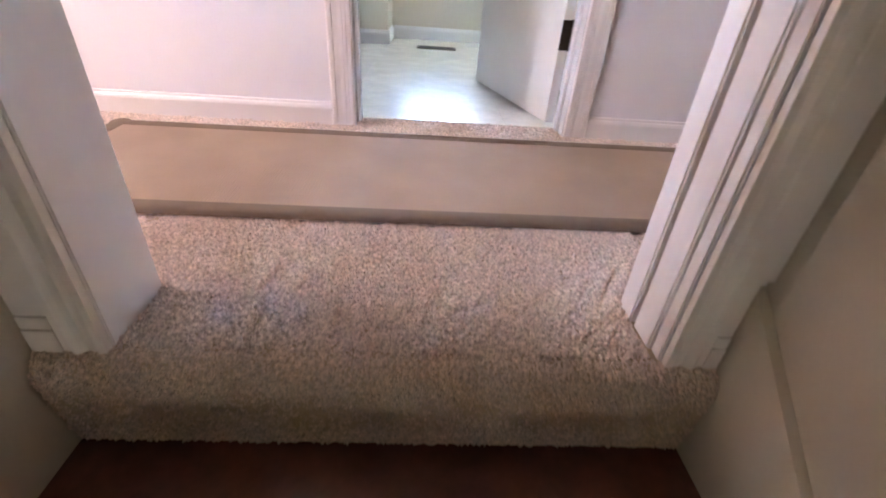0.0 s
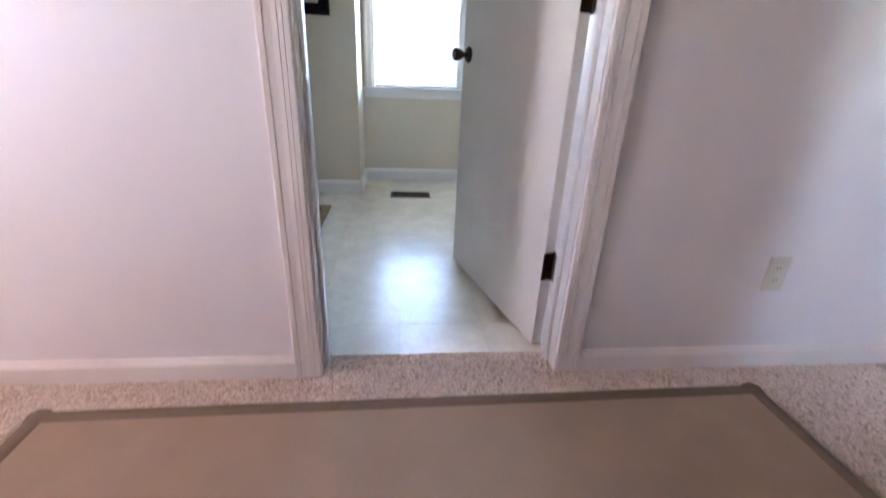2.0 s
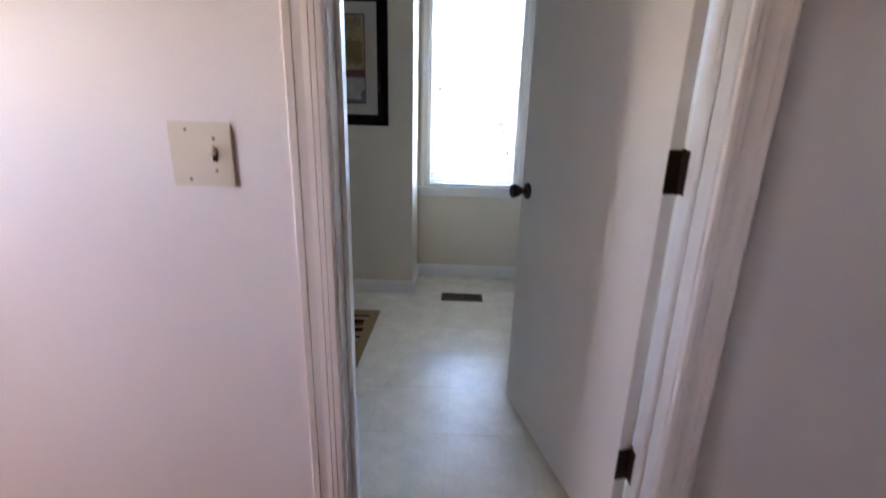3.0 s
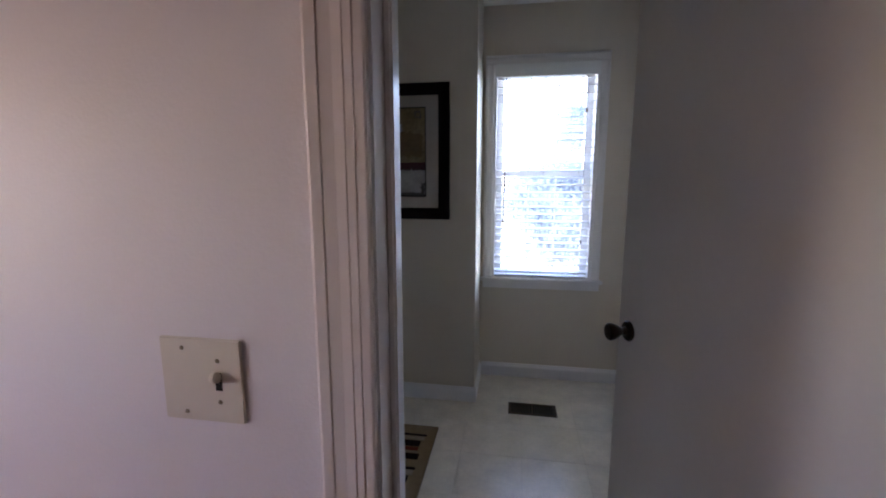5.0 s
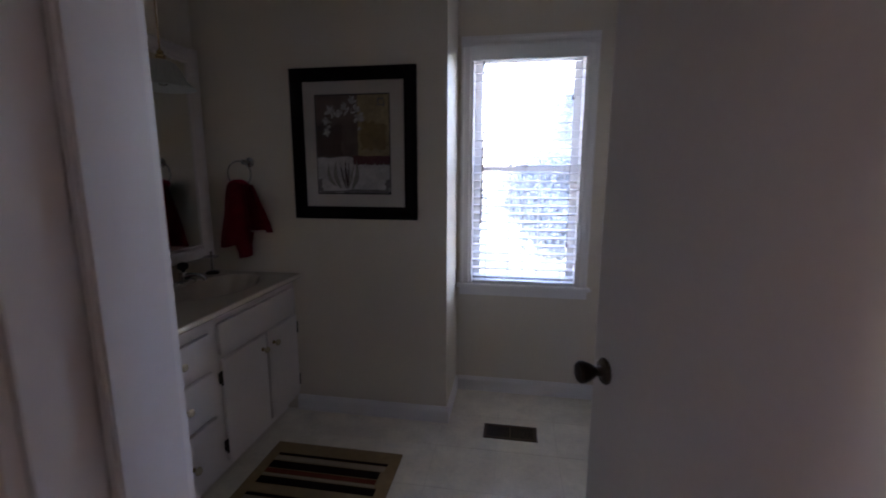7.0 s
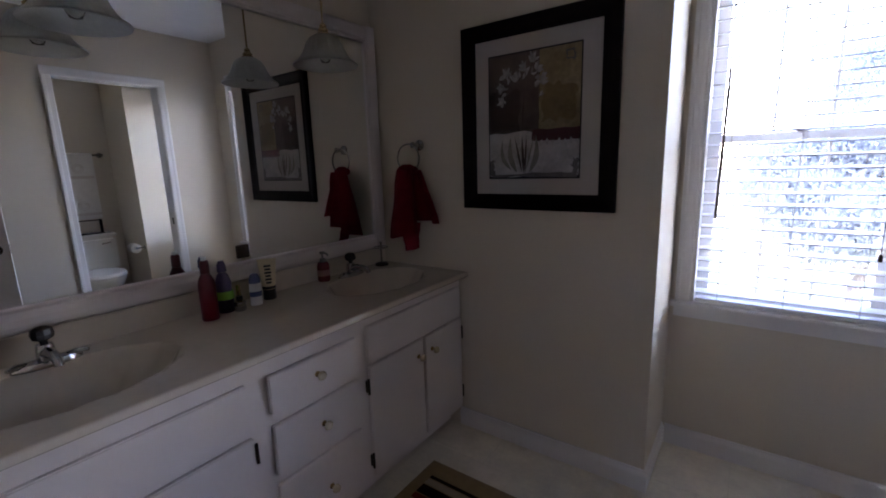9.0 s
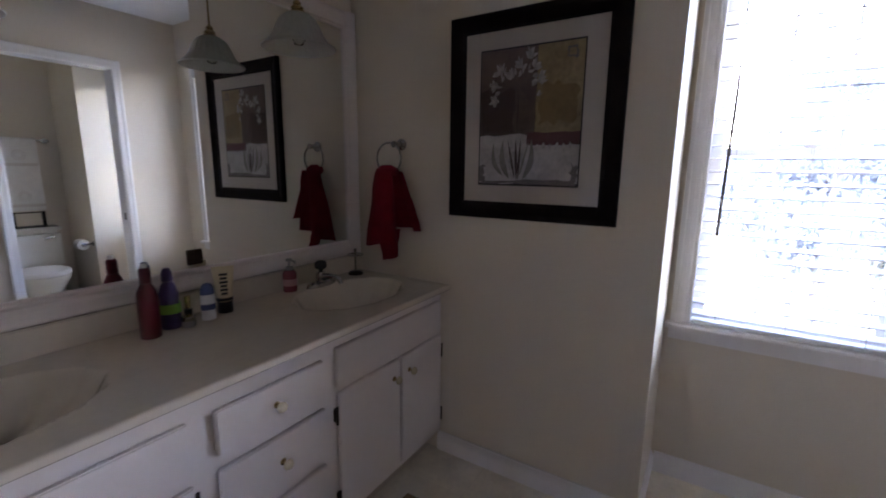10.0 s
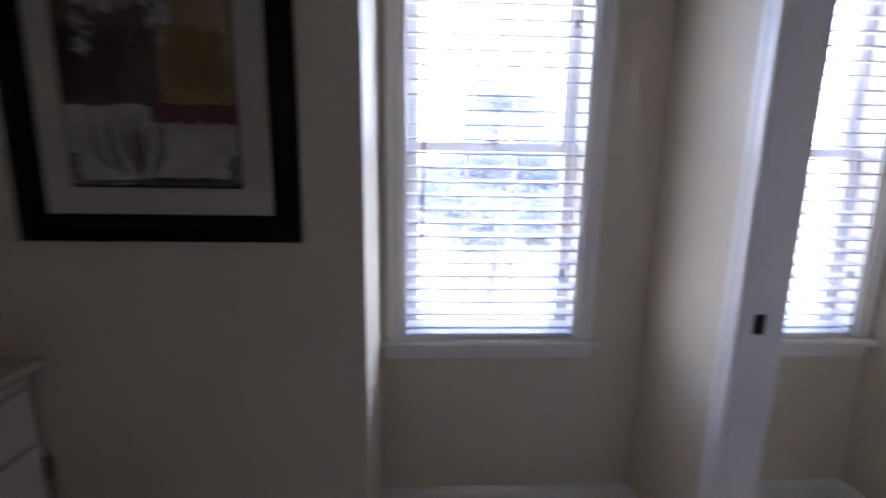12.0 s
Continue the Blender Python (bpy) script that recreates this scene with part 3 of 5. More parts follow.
BRASS_GLASS = mat("faceted amber knob", (0.85, 0.72, 0.5), 0.12, 0.35, var=0.1, bump=0, spec=0.8)


def front(name, y0, y1, z0, z1, knob=None):
    bm = bmesh.new()
    box(bm, VF, VF + 0.018, y0, y1, z0, z1, bevel=0.0035, seg=2)
    p = part(name, bm, CABINET, vanity)
    if knob:
        crystal_knob(p, *knob)
    return p


front("drawer_front", 0.945, 1.297, 0.607, 0.732, (1.119, 0.668))
front("drawer_front", 0.945, 1.300, 0.396, 0.566, (1.128, 0.482))
front("drawer_front", 0.945, 1.300, 0.118, 0.364, (1.137, 0.232))
front("false_front", 1.352, 1.985, 0.614, 0.752)
front("false_front", 0.155, 0.878, 0.590, 0.735)
d1 = front("cabinet_door", 1.356, 1.684, 0.118, 0.590, (1.646, 0.520))
d2 = front("cabinet_door", 1.698, 1.990, 0.118, 0.590, (1.744, 0.520))
d3 = front("cabinet_door", 0.577, 0.880, 0.118, 0.566, (0.622, 0.490))
d4 = front("cabinet_door", 0.155, 0.548, 0.118, 0.566, (0.500, 0.490))
for d, y in ((d1, 1.349), (d2, 1.997), (d3, 0.887), (d4, 0.148)):
    for z in (0.195, 0.512):
        bm = boxes((VF - 0.001, VF + 0.012, y - 0.006, y + 0.006, z - 0.025, z + 0.025), bevel=0.003)
        sweep(bm, [(VF + 0.014, y, z - 0.032), (VF + 0.014, y, z + 0.032)], 0.005, 8)
        part("cabinet_hinge", bm, BRONZE, d, "dark bronze hinge", True)

# ---- vanity top with two moulded bowls ----
TOP_Z, TOP_X1 = 0.825, -0.902
top = thing("bathroom_countertop", (-1.2, 1.06, 0.795), "cream cultured marble vanity top with two moulded shell basins", "countertop")
SINKS = (0.555, 1.68)


def top_z(x, y):
    z = TOP_Z
    for sy in SINKS:
        u, v = (x + 1.185) / 0.178, (y - sy) / 0.258
        a = math.atan2(v, u)
        d = math.hypot(u, v) * (1 + 0.014 * math.cos(14 * a))
        if d < 1:
            k = 1 - d ** 3.0
            z -= 0.150 * k * (1 + 0.020 * math.cos(18 * a) * min(1, 2.2 * d) * (1 - d) * 4)
    return z


bm = bmesh.new()
nx, ny = 84, 260
X = np.linspace(BATH_W + 0.003, TOP_X1 - 0.008, nx)
Y = np.linspace(VY0, VY1, ny)
grid = [[bm.verts.new((x, y, top_z(x, y))) for y in Y] for x in X]
# rounded front edge
for dx, dz in ((0.005, -0.0015), (0.008, -0.006), (0.008, -0.020), (0.004, -0.024), (-0.004, -0.0255), (-0.006, -0.030), (-0.03, -0.030)):
    grid.append([bm.verts.new((TOP_X1 - 0.008 + dx, y, TOP_Z + dz)) for y in Y])
for a, b in zip(grid, grid[1:]):
    for j in range(ny - 1):
        bm.faces.new((a[j], b[j], b[j + 1], a[j + 1]))
part("slab", bm, COUNTER, top, smooth=True)
part("backsplash", boxes((BATH_W + 0.0005, BATH_W + 0.022, VY0, VY1, TOP_Z - 0.002, TOP_Z + 0.082), bevel=0.004), COUNTER, top)
for sy in SINKS:
    bm = bmesh.new()
    lathe(bm, [(0, 0.001), (0.022, 0.001), (0.0225, 0.004), (0.026, 0.0045), (0.029, 0.001), (0.029, -0.002)], 24, Matrix.Translation((-1.185, sy, TOP_Z - 0.149)))
    part("drain", bm, BRONZE, top, "dark drain ring", True)


def make_faucet(y):
    f = thing("faucet", (-1.365, y, TOP_Z), "chrome centreset faucet with a round clear knob", "faucet", "faucets")
    bm = bmesh.new()
    lathe(bm, [(0, 0), (0.078, 0), (0.078, 0.006), (0.070, 0.016), (0.030, 0.022), (0, 0.024)], 32, Matrix.Translation((-1.365, y, TOP_Z)), sx=0.36)
    part("base_plate", bm, CHROME, f, smooth=True)
    bm = bmesh.new()
    lathe(bm, [(0.022, 0.015), (0.021, 0.05), (0.018, 0.062), (0, 0.064)], 20, Matrix.Translation((-1.365, y, TOP_Z)))
    part("body", bm, CHROME, f, smooth=True)
    bm = bmesh.new()
    sweep(bm, [(-1.360, y, TOP_Z + 0.035), (-1.32, y, TOP_Z + 0.047), (-1.275, y, TOP_Z + 0.048), (-1.248, y, TOP_Z + 0.038), (-1.244, y, TOP_Z + 0.026)], [0.016, 0.0145, 0.012, 0.011, 0.0105], 14)
    part("spout", bm, CHROME, f, smooth=True)
    bm = bmesh.new()
    lathe(bm, [(0.008, 0.062), (0.010, 0.070), (0.024, 0.078), (0.027, 0.090), (0.024, 0.104), (0.014, 0.110), (0, 0.111)], 10, Matrix.Translation((-1.365, y, TOP_Z)))
    part("knob", bm, SMOKE, f, "smoky faceted knob")
    for s in (-1, 1):
        bm = bmesh.new()
        sweep(bm, [(-1.365, y + s * 0.045, TOP_Z + 0.016), (-1.352, y + s * 0.066, TOP_Z + 0.020), (-1.335, y + s * 0.086, TOP_Z + 0.021)], [0.008, 0.009, 0.005], 10)
        part("lever", bm, CHROME, f, smooth=True)


SMOKE = mat("smoky acrylic", (0.035, 0.032, 0.035), 0.25, 0.0, var=0.05, bump=0, spec=0.25)
make_faucet(SINKS[0])
make_faucet(SINKS[1])

# ---- framed wall mirror ----
MX = -1.443
mirror = thing("wall_mirror", (BATH_W, 1.06, 0.908), "large wall mirror in a white moulded frame above the backsplash", "mirror")
MY0, MY1, MZ0, MZ1 = 0.16, 1.928, 0.985, 1.940
part("glass", boxes((MX - 0.006, MX, MY0 - 0.01, MY1 + 0.01, MZ0 - 0.01, MZ1 + 0.01)), MIRROR, mirror, "silvered mirror glass")
part("backing", boxes((BATH_W, MX - 0.0065, MY0 - 0.02, MY1 + 0.02, MZ0 - 0.02, MZ1 + 0.02)), CABINET, mirror)
MF = [(0, 0.0), (0, 0.006), (0.003, 0.010), (0.008, 0.010), (0.011, 0.004), (0.016, 0.004), (0.022, 0.012), (0.034, 0.018), (0.054, 0.020), (0.066, 0.018), (0.073, 0.012), (0.078, 0.0), (0.078, -0.012), (0, -0.002)]
for nm, o, u, w, L in (("frame_side", (MX + 0.0015, MY1, MZ0 - 0.074), (0, 1, 0), (0, 0, 1), MZ1 - MZ0 + 0.15), ("frame_side", (MX + 0.0015, MY0, MZ0 - 0.074), (0, -1, 0), (0, 0, 1), MZ1 - MZ0 + 0.15),
                       ("frame_rail", (MX + 0.002, MY0, MZ0), (0, 0, -1), (0, 1, 0), MY1 - MY0), ("frame_rail", (MX + 0.002, MY0, MZ1), (0, 0, 1), (0, 1, 0), MY1 - MY0)):
    bm = bmesh.new()
    extrude(bm, MF if nm == "frame_side" or o[2] > 1.5 else [(p * 0.95, q) for p, q in MF], o, u, (1, 0, 0), w, L)
    part(nm, bm, CABINET, mirror)
outlet_b = thing("outlet_plate", (MX + 0.004, 1.19, 1.03), "small brown outlet plate on the mirror edge", "outlet")
part("plate", boxes((MX + 0.0005, MX + 0.006, 1.168, 1.219, 0.998, 1.050), bevel=0.002), DARKIRON, outlet_b)


# ---- pendant lights ----
RIM = 1.722


def make_pendant(x, y):
    p = thing("pendant_light", (x, y, RIM), "brass pendant light with a ribbed clear glass bell shade", "pendant light", "pendants over the vanity")
    bm = bmesh.new()
    n, rings = 72, []
    prof = [(0.022, 0.112), (0.038, 0.107), (0.054, 0.095), (0.066, 0.077), (0.075, 0.056), (0.085, 0.036), (0.099, 0.018), (0.112, 0.009), (0.118, 0.006), (0.1205, 0.003), (0.119, -0.001), (0.114, 0.002), (0.108, 0.006), (0.096, 0.015), (0.082, 0.033), (0.072, 0.053), (0.063, 0.073), (0.051, 0.091), (0.036, 0.102), (0.024, 0.106)]
    for i, (r, z) in enumerate(prof):
        ring = []
        for k in range(n):
            a = 2 * math.pi * k / n
            rr = r + (0.0017 * math.cos(24 * a) if 2 <= i <= 7 else 0.0009 * math.cos(36 * a + 1) if 12 <= i <= 16 else 0)
            ring.append(bm.verts.new((x + rr * math.cos(a), y + rr * math.sin(a), RIM + z)))
        rings.append(ring)
    for a, b in zip(rings, rings[1:]):
        for k in range(n):
            bm.faces.new((a[k], a[(k + 1) % n], b[(k + 1) % n], b[k]))
    part("shade", bm, SHADE_GLASS, p, "ribbed clear glass bell shade", True)
    bm = bmesh.new()
    lathe(bm, [(0, 0.098), (0.024, 0.099), (0.027, 0.105), (0.027, 0.113), (0.018, 0.121), (0.021, 0.127), (0.012, 0.137), (0.014, 0.143), (0.006, 0.153), (0, 0.154)], 24, Matrix.Translation((x, y, RIM)))
    part("cap", bm, BRASS, p, "turned brass cap", True)
    bm = bmesh.new()
    sweep(bm, [(x, y, 1.87), (x, y, 2.42)], 0.004, 8)
    part("stem", bm, BRASS, p, smooth=True)
    bm = bmesh.new()
    lathe(bm, [(0, -0.028), (0.03, -0.026), (0.055, -0.012), (0.06, 0.0), (0, 0.0)], 28, Matrix.Translation((x, y, CEIL)))
    part("canopy", bm, BRASS, p, smooth=True)
    bm = bmesh.new()
    lathe(bm, [(0, 0.01), (0.014, 0.013), (0.022, 0.03), (0.022, 0.046), (0.013, 0.07), (0.012, 0.1), (0, 0.1)], 18, Matrix.Translation((x, y, RIM)))
    part("bulb", bm, CLEAR, p, "unlit clear bulb", True)


make_pendant(-1.185, 1.468)
make_pendant(-1.265, 0.730)

# ---- framed picture ----
pic = thing("framed_picture", (-0.567, PIC_Y, 1.14), "flower print with a cream mat in a wide black frame", "picture")
PX0, PX1, PZ0, PZ1, PF = -0.904, -0.231, 1.137, 1.907, 0.066
fy = PIC_Y - 0.001
FP = [(0, 0), (0, 0.020), (0.006, 0.024), (0.020, 0.022), (0.036, 0.016), (0.050, 0.013), (0.058, 0.015), (0.066, 0.011), (0.066, 0)]
for p0, p1, inx, inz in (((PX0, PZ0), (PX0, PZ1), (1, 1), (1, -1)), ((PX0, PZ1), (PX1, PZ1), (1, -1), (-1, -1)), ((PX1, PZ1), (PX1, PZ0), (-1, -1), (-1, 1)), ((PX1, PZ0), (PX0, PZ0), (-1, 1), (1, 1))):
    # mitred bar: each profile point steps in from both corners
    bm = bmesh.new()
    ends = [[bm.verts.new((c[0] + d[0] * u, fy - h, c[1] + d[1] * u)) for u, h in FP] for c, d in ((p0, inx), (p1, inz))]
    n = len(FP)
    for k in range(n):
        bm.faces.new((ends[0][k], ends[0][(k + 1) % n], ends[1][(k + 1) % n], ends[1][k]))
    bm.faces.new(ends[0])
    bm.faces.new(ends[1])
    part("frame_bar", bm, BLACKWOOD, pic, "black lacquered frame bar")
AX0, AX1, AZ0, AZ1 = -0.774, -0.370, 1.268, 1.777
part("mat_board", boxes((PX0 + PF, PX1 - PF, fy - 0.006, fy - 0.001, PZ0 + PF, PZ1 - PF)), MATBOARD, pic, "cream mat board")
art = part("print", boxes((AX0, AX1, fy - 0.0075, fy - 0.0062, AZ0, AZ1)), mat("print edge", (0.03, 0.025, 0.03), 0.7, var=0.2), pic, "flower print in brown, gold and white")


def paint(name, color, var=0.35, scale=14):
    return mat(name, color, 0.7, var=var, scale=scale, grain=60, bump=0.05)


def field(x0, x1, z0, z1, material, lift, jag=0.0):
    """A painted field with an uneven brushed outline, in shares of the print."""
    bm = bmesh.new()
    P = []
    for i in range(24):
        t = i / 24 * 4
        k, f = int(t), t - int(t)
        a = [(x0 + (x1 - x0) * f, z0), (x1, z0 + (z1 - z0) * f), (x1 - (x1 - x0) * f, z1), (x0, z1 - (z1 - z0) * f)][k]
        P.append((a[0] + random.uniform(-jag, jag), a[1] + random.uniform(-jag, jag)))
    vs = [bm.verts.new((AX0 + (AX1 - AX0) * min(max(p, 0.012), 0.988), fy - 0.0075 - lift, AZ0 + (AZ1 - AZ0) * min(max(q, 0.012), 0.988))) for p, q in P]
    f = bm.faces.new(vs)
    r = bmesh.ops.extrude_face_region(bm, geom=[f])
    bmesh.ops.translate(bm, verts=[v for v in r["geom"] if isinstance(v, bmesh.types.BMVert)], vec=(0, -0.0003, 0))
    return part("painted_field", bm, material, art)


def stroke(cx, cz, L, W, ang, material, lift, bend=0.0):
    """A leaf or petal shaped brush stroke."""
    bm = bmesh.new()
    a = radians(ang)
    side, n = [], 9
    for s in (1, -1):
        for i in (range(n) if s > 0 else range(n - 2, 0, -1)):
            t = i / (n - 1)
            w = W * math.sin(math.pi * t ** 0.8) * s * 0.5
            u = (t - 0.5) * L
            v = w + bend * math.sin(math.pi * t)
            side.append((cx + u * math.cos(a) - v * math.sin(a), cz + u * math.sin(a) + v * math.cos(a)))
    vs = [bm.verts.new((AX0 + (AX1 - AX0) * p, fy - 0.0075 - lift, AZ0 + (AZ1 - AZ0) * q)) for p, q in side]
    f = bm.faces.new(vs)
    r = bmesh.ops.extrude_face_region(bm, geom=[f])
    bmesh.ops.translate(bm, verts=[v for v in r["geom"] if isinstance(v, bmesh.types.BMVert)], vec=(0, -0.0003, 0))
    part("brush_stroke", bm, material, art)


BROWN, GOLD = paint("umber paint", (0.15, 0.105, 0.095), 0.6, 9), paint("ochre paint", (0.38, 0.29, 0.165), 0.6, 7)
WINE, CHALK = paint("wine paint", (0.13, 0.04, 0.05)), paint("chalk paint", (0.56, 0.53, 0.52), 0.35, 12)
GREYP, PETAL, DUSK = paint("grey paint", (0.20, 0.18, 0.18)), paint("petal white", (0.50, 0.475, 0.46), 0.4, 30), paint("dusk paint", (0.08, 0.05, 0.05))
field(0.0, 0.57, 0.38, 1.0, BROWN, 0.0002, 0.006)
field(0.57, 1.0, 0.38, 1.0, GOLD, 0.0003, 0.006)
field(0.03, 0.36, 0.40, 0.70, DUSK, 0.0008, 0.02)
field(0.62, 0.95, 0.45, 0.72, paint("deep ochre", (0.27, 0.185, 0.085)), 0.0009, 0.03)
field(0.0, 0.5, 0.02, 0.38, CHALK, 0.0004, 0.008)
field(0.5, 1.0, 0.30, 0.39, WINE, 0.0006, 0.005)
field(0.5, 1.0, 0.02, 0.30, CHALK, 0.0004, 0.008)
field(0.03, 0.97, 0.012, 0.045, GREYP, 0.0012, 0.012)
for x, z in ((0.03, 0.07), (0.95, 0.08)):
    field(x - 0.03, x + 0.04, z - 0.05, z + 0.08, GREYP, 0.0010, 0.02)
BLUSH = paint("blush grey paint", (0.36, 0.33, 0.32))
SAGE = paint("sage grey paint", (0.26, 0.25, 0.22))
# a clump of strap leaves: grey-green arcs round pale blades with dark midlines
for x, ang, bend, L, w in ((0.215, 112, 0.050, 0.27, 0.045), (0.300, 103, 0.045, 0.31, 0.060), (0.505, 77, -0.045, 0.31, 0.060)):
    stroke(x, 0.20, L, w, ang, SAGE, 0.0014, bend)
for x, ang, w, material, lift in ((0.365, 97, 0.085, PETAL, 0.0018), (0.445, 83, 0.085, PETAL, 0.0019), (0.400, 94, 0.030, DUSK, 0.0022), (0.432, 87, 0.022, DUSK, 0.0023), (0.350, 106, 0.022, DUSK, 0.0022), (0.478, 72, 0.020, SAGE, 0.0022)):
    stroke(x, 0.20, 0.31, w, ang, material, lift)
stroke(0.40, 0.53, 0.30, 0.014, 88, DUSK, 0.0013)
for k, (x, z, ang) in enumerate(((0.17, 0.64, 215), (0.17, 0.74, 170), (0.22, 0.83, 140), (0.33, 0.79, 115), (0.41, 0.86, 100), (0.50, 0.92, 80), (0.55, 0.84, 50), (0.60, 0.76, 15))):
    for j in range(7):
        a = ang - 60 + 20 * j + random.uniform(-12, 12)
        L = random.uniform(0.055, 0.085)
        stroke(x + random.uniform(-0.016, 0.016) + 0.5 * L * math.cos(radians(a)), z + random.uniform(-0.014, 0.014) + 0.42 * L * math.sin(radians(a)), L, random.uniform(0.024, 0.036), a, (PETAL, BLUSH, CHALK)[j % 3], 0.0015 + 0.0001 * j, random.uniform(-0.008, 0.008))
for k in range(26):
    a = math.pi * (0.0 + 1.05 * k / 25)
    stroke(0.38 + 0.21 * math.cos(a) + random.uniform(-0.03, 0.03), 0.67 + 0.17 * math.sin(a) + random.uniform(-0.03, 0.03), random.uniform(0.05, 0.08), random.uniform(0.016, 0.026), math.degrees(a) + random.uniform(-50, 50), (BLUSH, CHALK)[k % 2], 0.0013, random.uniform(-0.008, 0.008))
for k in range(6):
    stroke(0.60 + 0.062 * k, 0.285 + 0.008 * (k % 2), 0.055, 0.034, 90 + 14 * (k % 3 - 1), PETAL, 0.0016)
field(0.84, 0.93, 0.88, 0.95, GREYP, 0.0011, 0.01)
field(0.855, 0.915, 0.892, 0.938, GOLD, 0.0016, 0.004)
pg = part("glazing", boxes((PX0 + PF - 0.004, PX1 - PF + 0.004, fy - 0.0120, fy - 0.0105, PZ0 + PF - 0.004, PZ1 - PF + 0.004)), PICTURE_GLASS, pic, "picture glass")
pg.visible_shadow = False

# ---- towel ring and towel ----
RX, RZ = -1.170, 1.435
ring = thing("towel_ring", (RX, PIC_Y, RZ), "chrome towel ring on a wall post", "towel ring")
bm = bmesh.new()
lathe(bm, [(0, 0), (0.026, 0), (0.026, 0.006), (0.012, 0.014), (0.010, 0.045), (0.014, 0.05), (0.014, 0.06), (0, 0.061)], 20, Matrix.Translation((RX, PIC_Y - 0.0005, RZ)) @ Matrix.Rotation(radians(90), 4, "X"))
part("post", bm, CHROME, ring, smooth=True)
bm = bmesh.new()
rc, rr = Vector((RX - 0.030, PIC_Y - 0.058, RZ - 0.062)), 0.068
sweep(bm, [rc + Vector((rr * math.cos(a), 0, rr * math.sin(a))) for a in np.linspace(0, 2 * math.pi, 41)], 0.0045, 8)
part("ring", bm, CHROME, ring, smooth=True)


def cloth(name, x_top, x_bot, w_top, w_bot, z_top, z_bot, y, material, parent, folds, point=0.0, seed=0, thick=0.007):
    """A hanging fold of towel, gathered at the top and spreading below, with a dipping hem."""
    bm = bmesh.new()
    nu, nv = 25, 26
    g = [[], []]
    for side in (0, 1):
        for j in range(nv):
            t = j / (nv - 1)
            row = []
            for i in range(nu):
                s = i / (nu - 1) - 0.5
                w = w_top + (w_bot - w_top) * t ** 0.8
                x = x_top + (x_bot - x_top) * t + s * w + 0.006 * noise.noise((s * 3 + seed, t * 4, 0))
                z = z_top + (z_bot - z_top) * t - point * t * (0.5 - s) - 0.010 * noise.noise((s * 2, seed, t))
                yy = y - (0.030 * math.cos(folds * s * 2 * math.pi + seed) * (0.5 + 0.5 * t) + 0.008 * noise.noise((s * 4, t * 3, seed + 5)))
                edge = math.sin(math.pi * min(max(i / (nu - 1), 0), 1)) ** 0.4
                row.append(bm.verts.new((x, yy + (thick * edge if side else -thick * edge), z)))
            g[side].append(row)
    for side in (0, 1):
        for j in range(nv - 1):
            for i in range(nu - 1):
                q = (g[side][j][i], g[side][j][i + 1], g[side][j + 1][i + 1], g[side][j + 1][i])
                bm.faces.new(q if side == 0 else q[::-1])
    for i in range(nu - 1):
        bm.faces.new((g[0][0][i], g[1][0][i], g[1][0][i + 1], g[0][0][i + 1]))
        bm.faces.new((g[0][-1][i], g[0][-1][i + 1], g[1][-1][i + 1], g[1][-1][i]))
    for j in range(nv - 1):
        bm.faces.new((g[0][j][0], g[0][j + 1][0], g[1][j + 1][0], g[1][j][0]))
        bm.faces.new((g[0][j][-1], g[1][j][-1], g[1][j + 1][-1], g[0][j + 1][-1]))
    return part(name, bm, material, parent, smooth=True)


towel = thing("hand_towel", (RX - 0.03, PIC_Y - 0.058, 0.99), "dark red terry hand towel hanging through the ring", "towel")
cloth("front_fold", RX - 0.038, RX - 0.062, 0.105, 0.225, RZ - 0.118, 1.008, PIC_Y - 0.092, TOWEL, towel, 1.3, 0.040, 1)
cloth("tail", RX - 0.040, RX - 0.018, 0.150, 0.050, 1.06, 0.930, PIC_Y - 0.074, TOWEL, towel, 0.8, 0.015, 7)
cloth("back_fold", RX - 0.002, RX + 0.066, 0.085, 0.165, RZ - 0.118, 1.060, PIC_Y - 0.042, TOWEL, towel, 1.4, -0.012, 3)
bm = bmesh.new()
sweep(bm, [(RX - 0.085, PIC_Y - 0.062, RZ - 0.122), (RX - 0.055, PIC_Y - 0.066, RZ - 0.112), (RX - 0.02, PIC_Y - 0.060, RZ - 0.112), (RX + 0.015, PIC_Y - 0.054, RZ - 0.122)], [0.018, 0.022, 0.022, 0.017], 12)
part("gathered_loop", bm, TOWEL, towel, smooth=True)


# ---- bottles and toiletries on the vanity top ----
def plastic(name, color, rough=0.3, metal=0.0):
    return mat(name, color, rough, metal, var=0.04, bump=0)


def bottle(label, x, y, prof, material, extra=(), sx=1.0, sy=1.0, turn=0.0, name="bottle"):
    b = thing(name, (x, y, TOP_Z), label, name.replace("_", " "))
    m = Matrix.Translation((x, y, TOP_Z + 0.0005)) @ Matrix.Rotation(radians(turn), 4, "Z")
    bm = bmesh.new()
    lathe(bm, prof, 24, m, sx, sy)
    part("body", bm, material, b, smooth=True)
    for nm, pr, mt, ex, ey, lab in extra:
        bm = bmesh.new()
        lathe(bm, pr, 24, m, ex, ey)
        part(nm, bm, mt, b, lab, True)
    return b, m


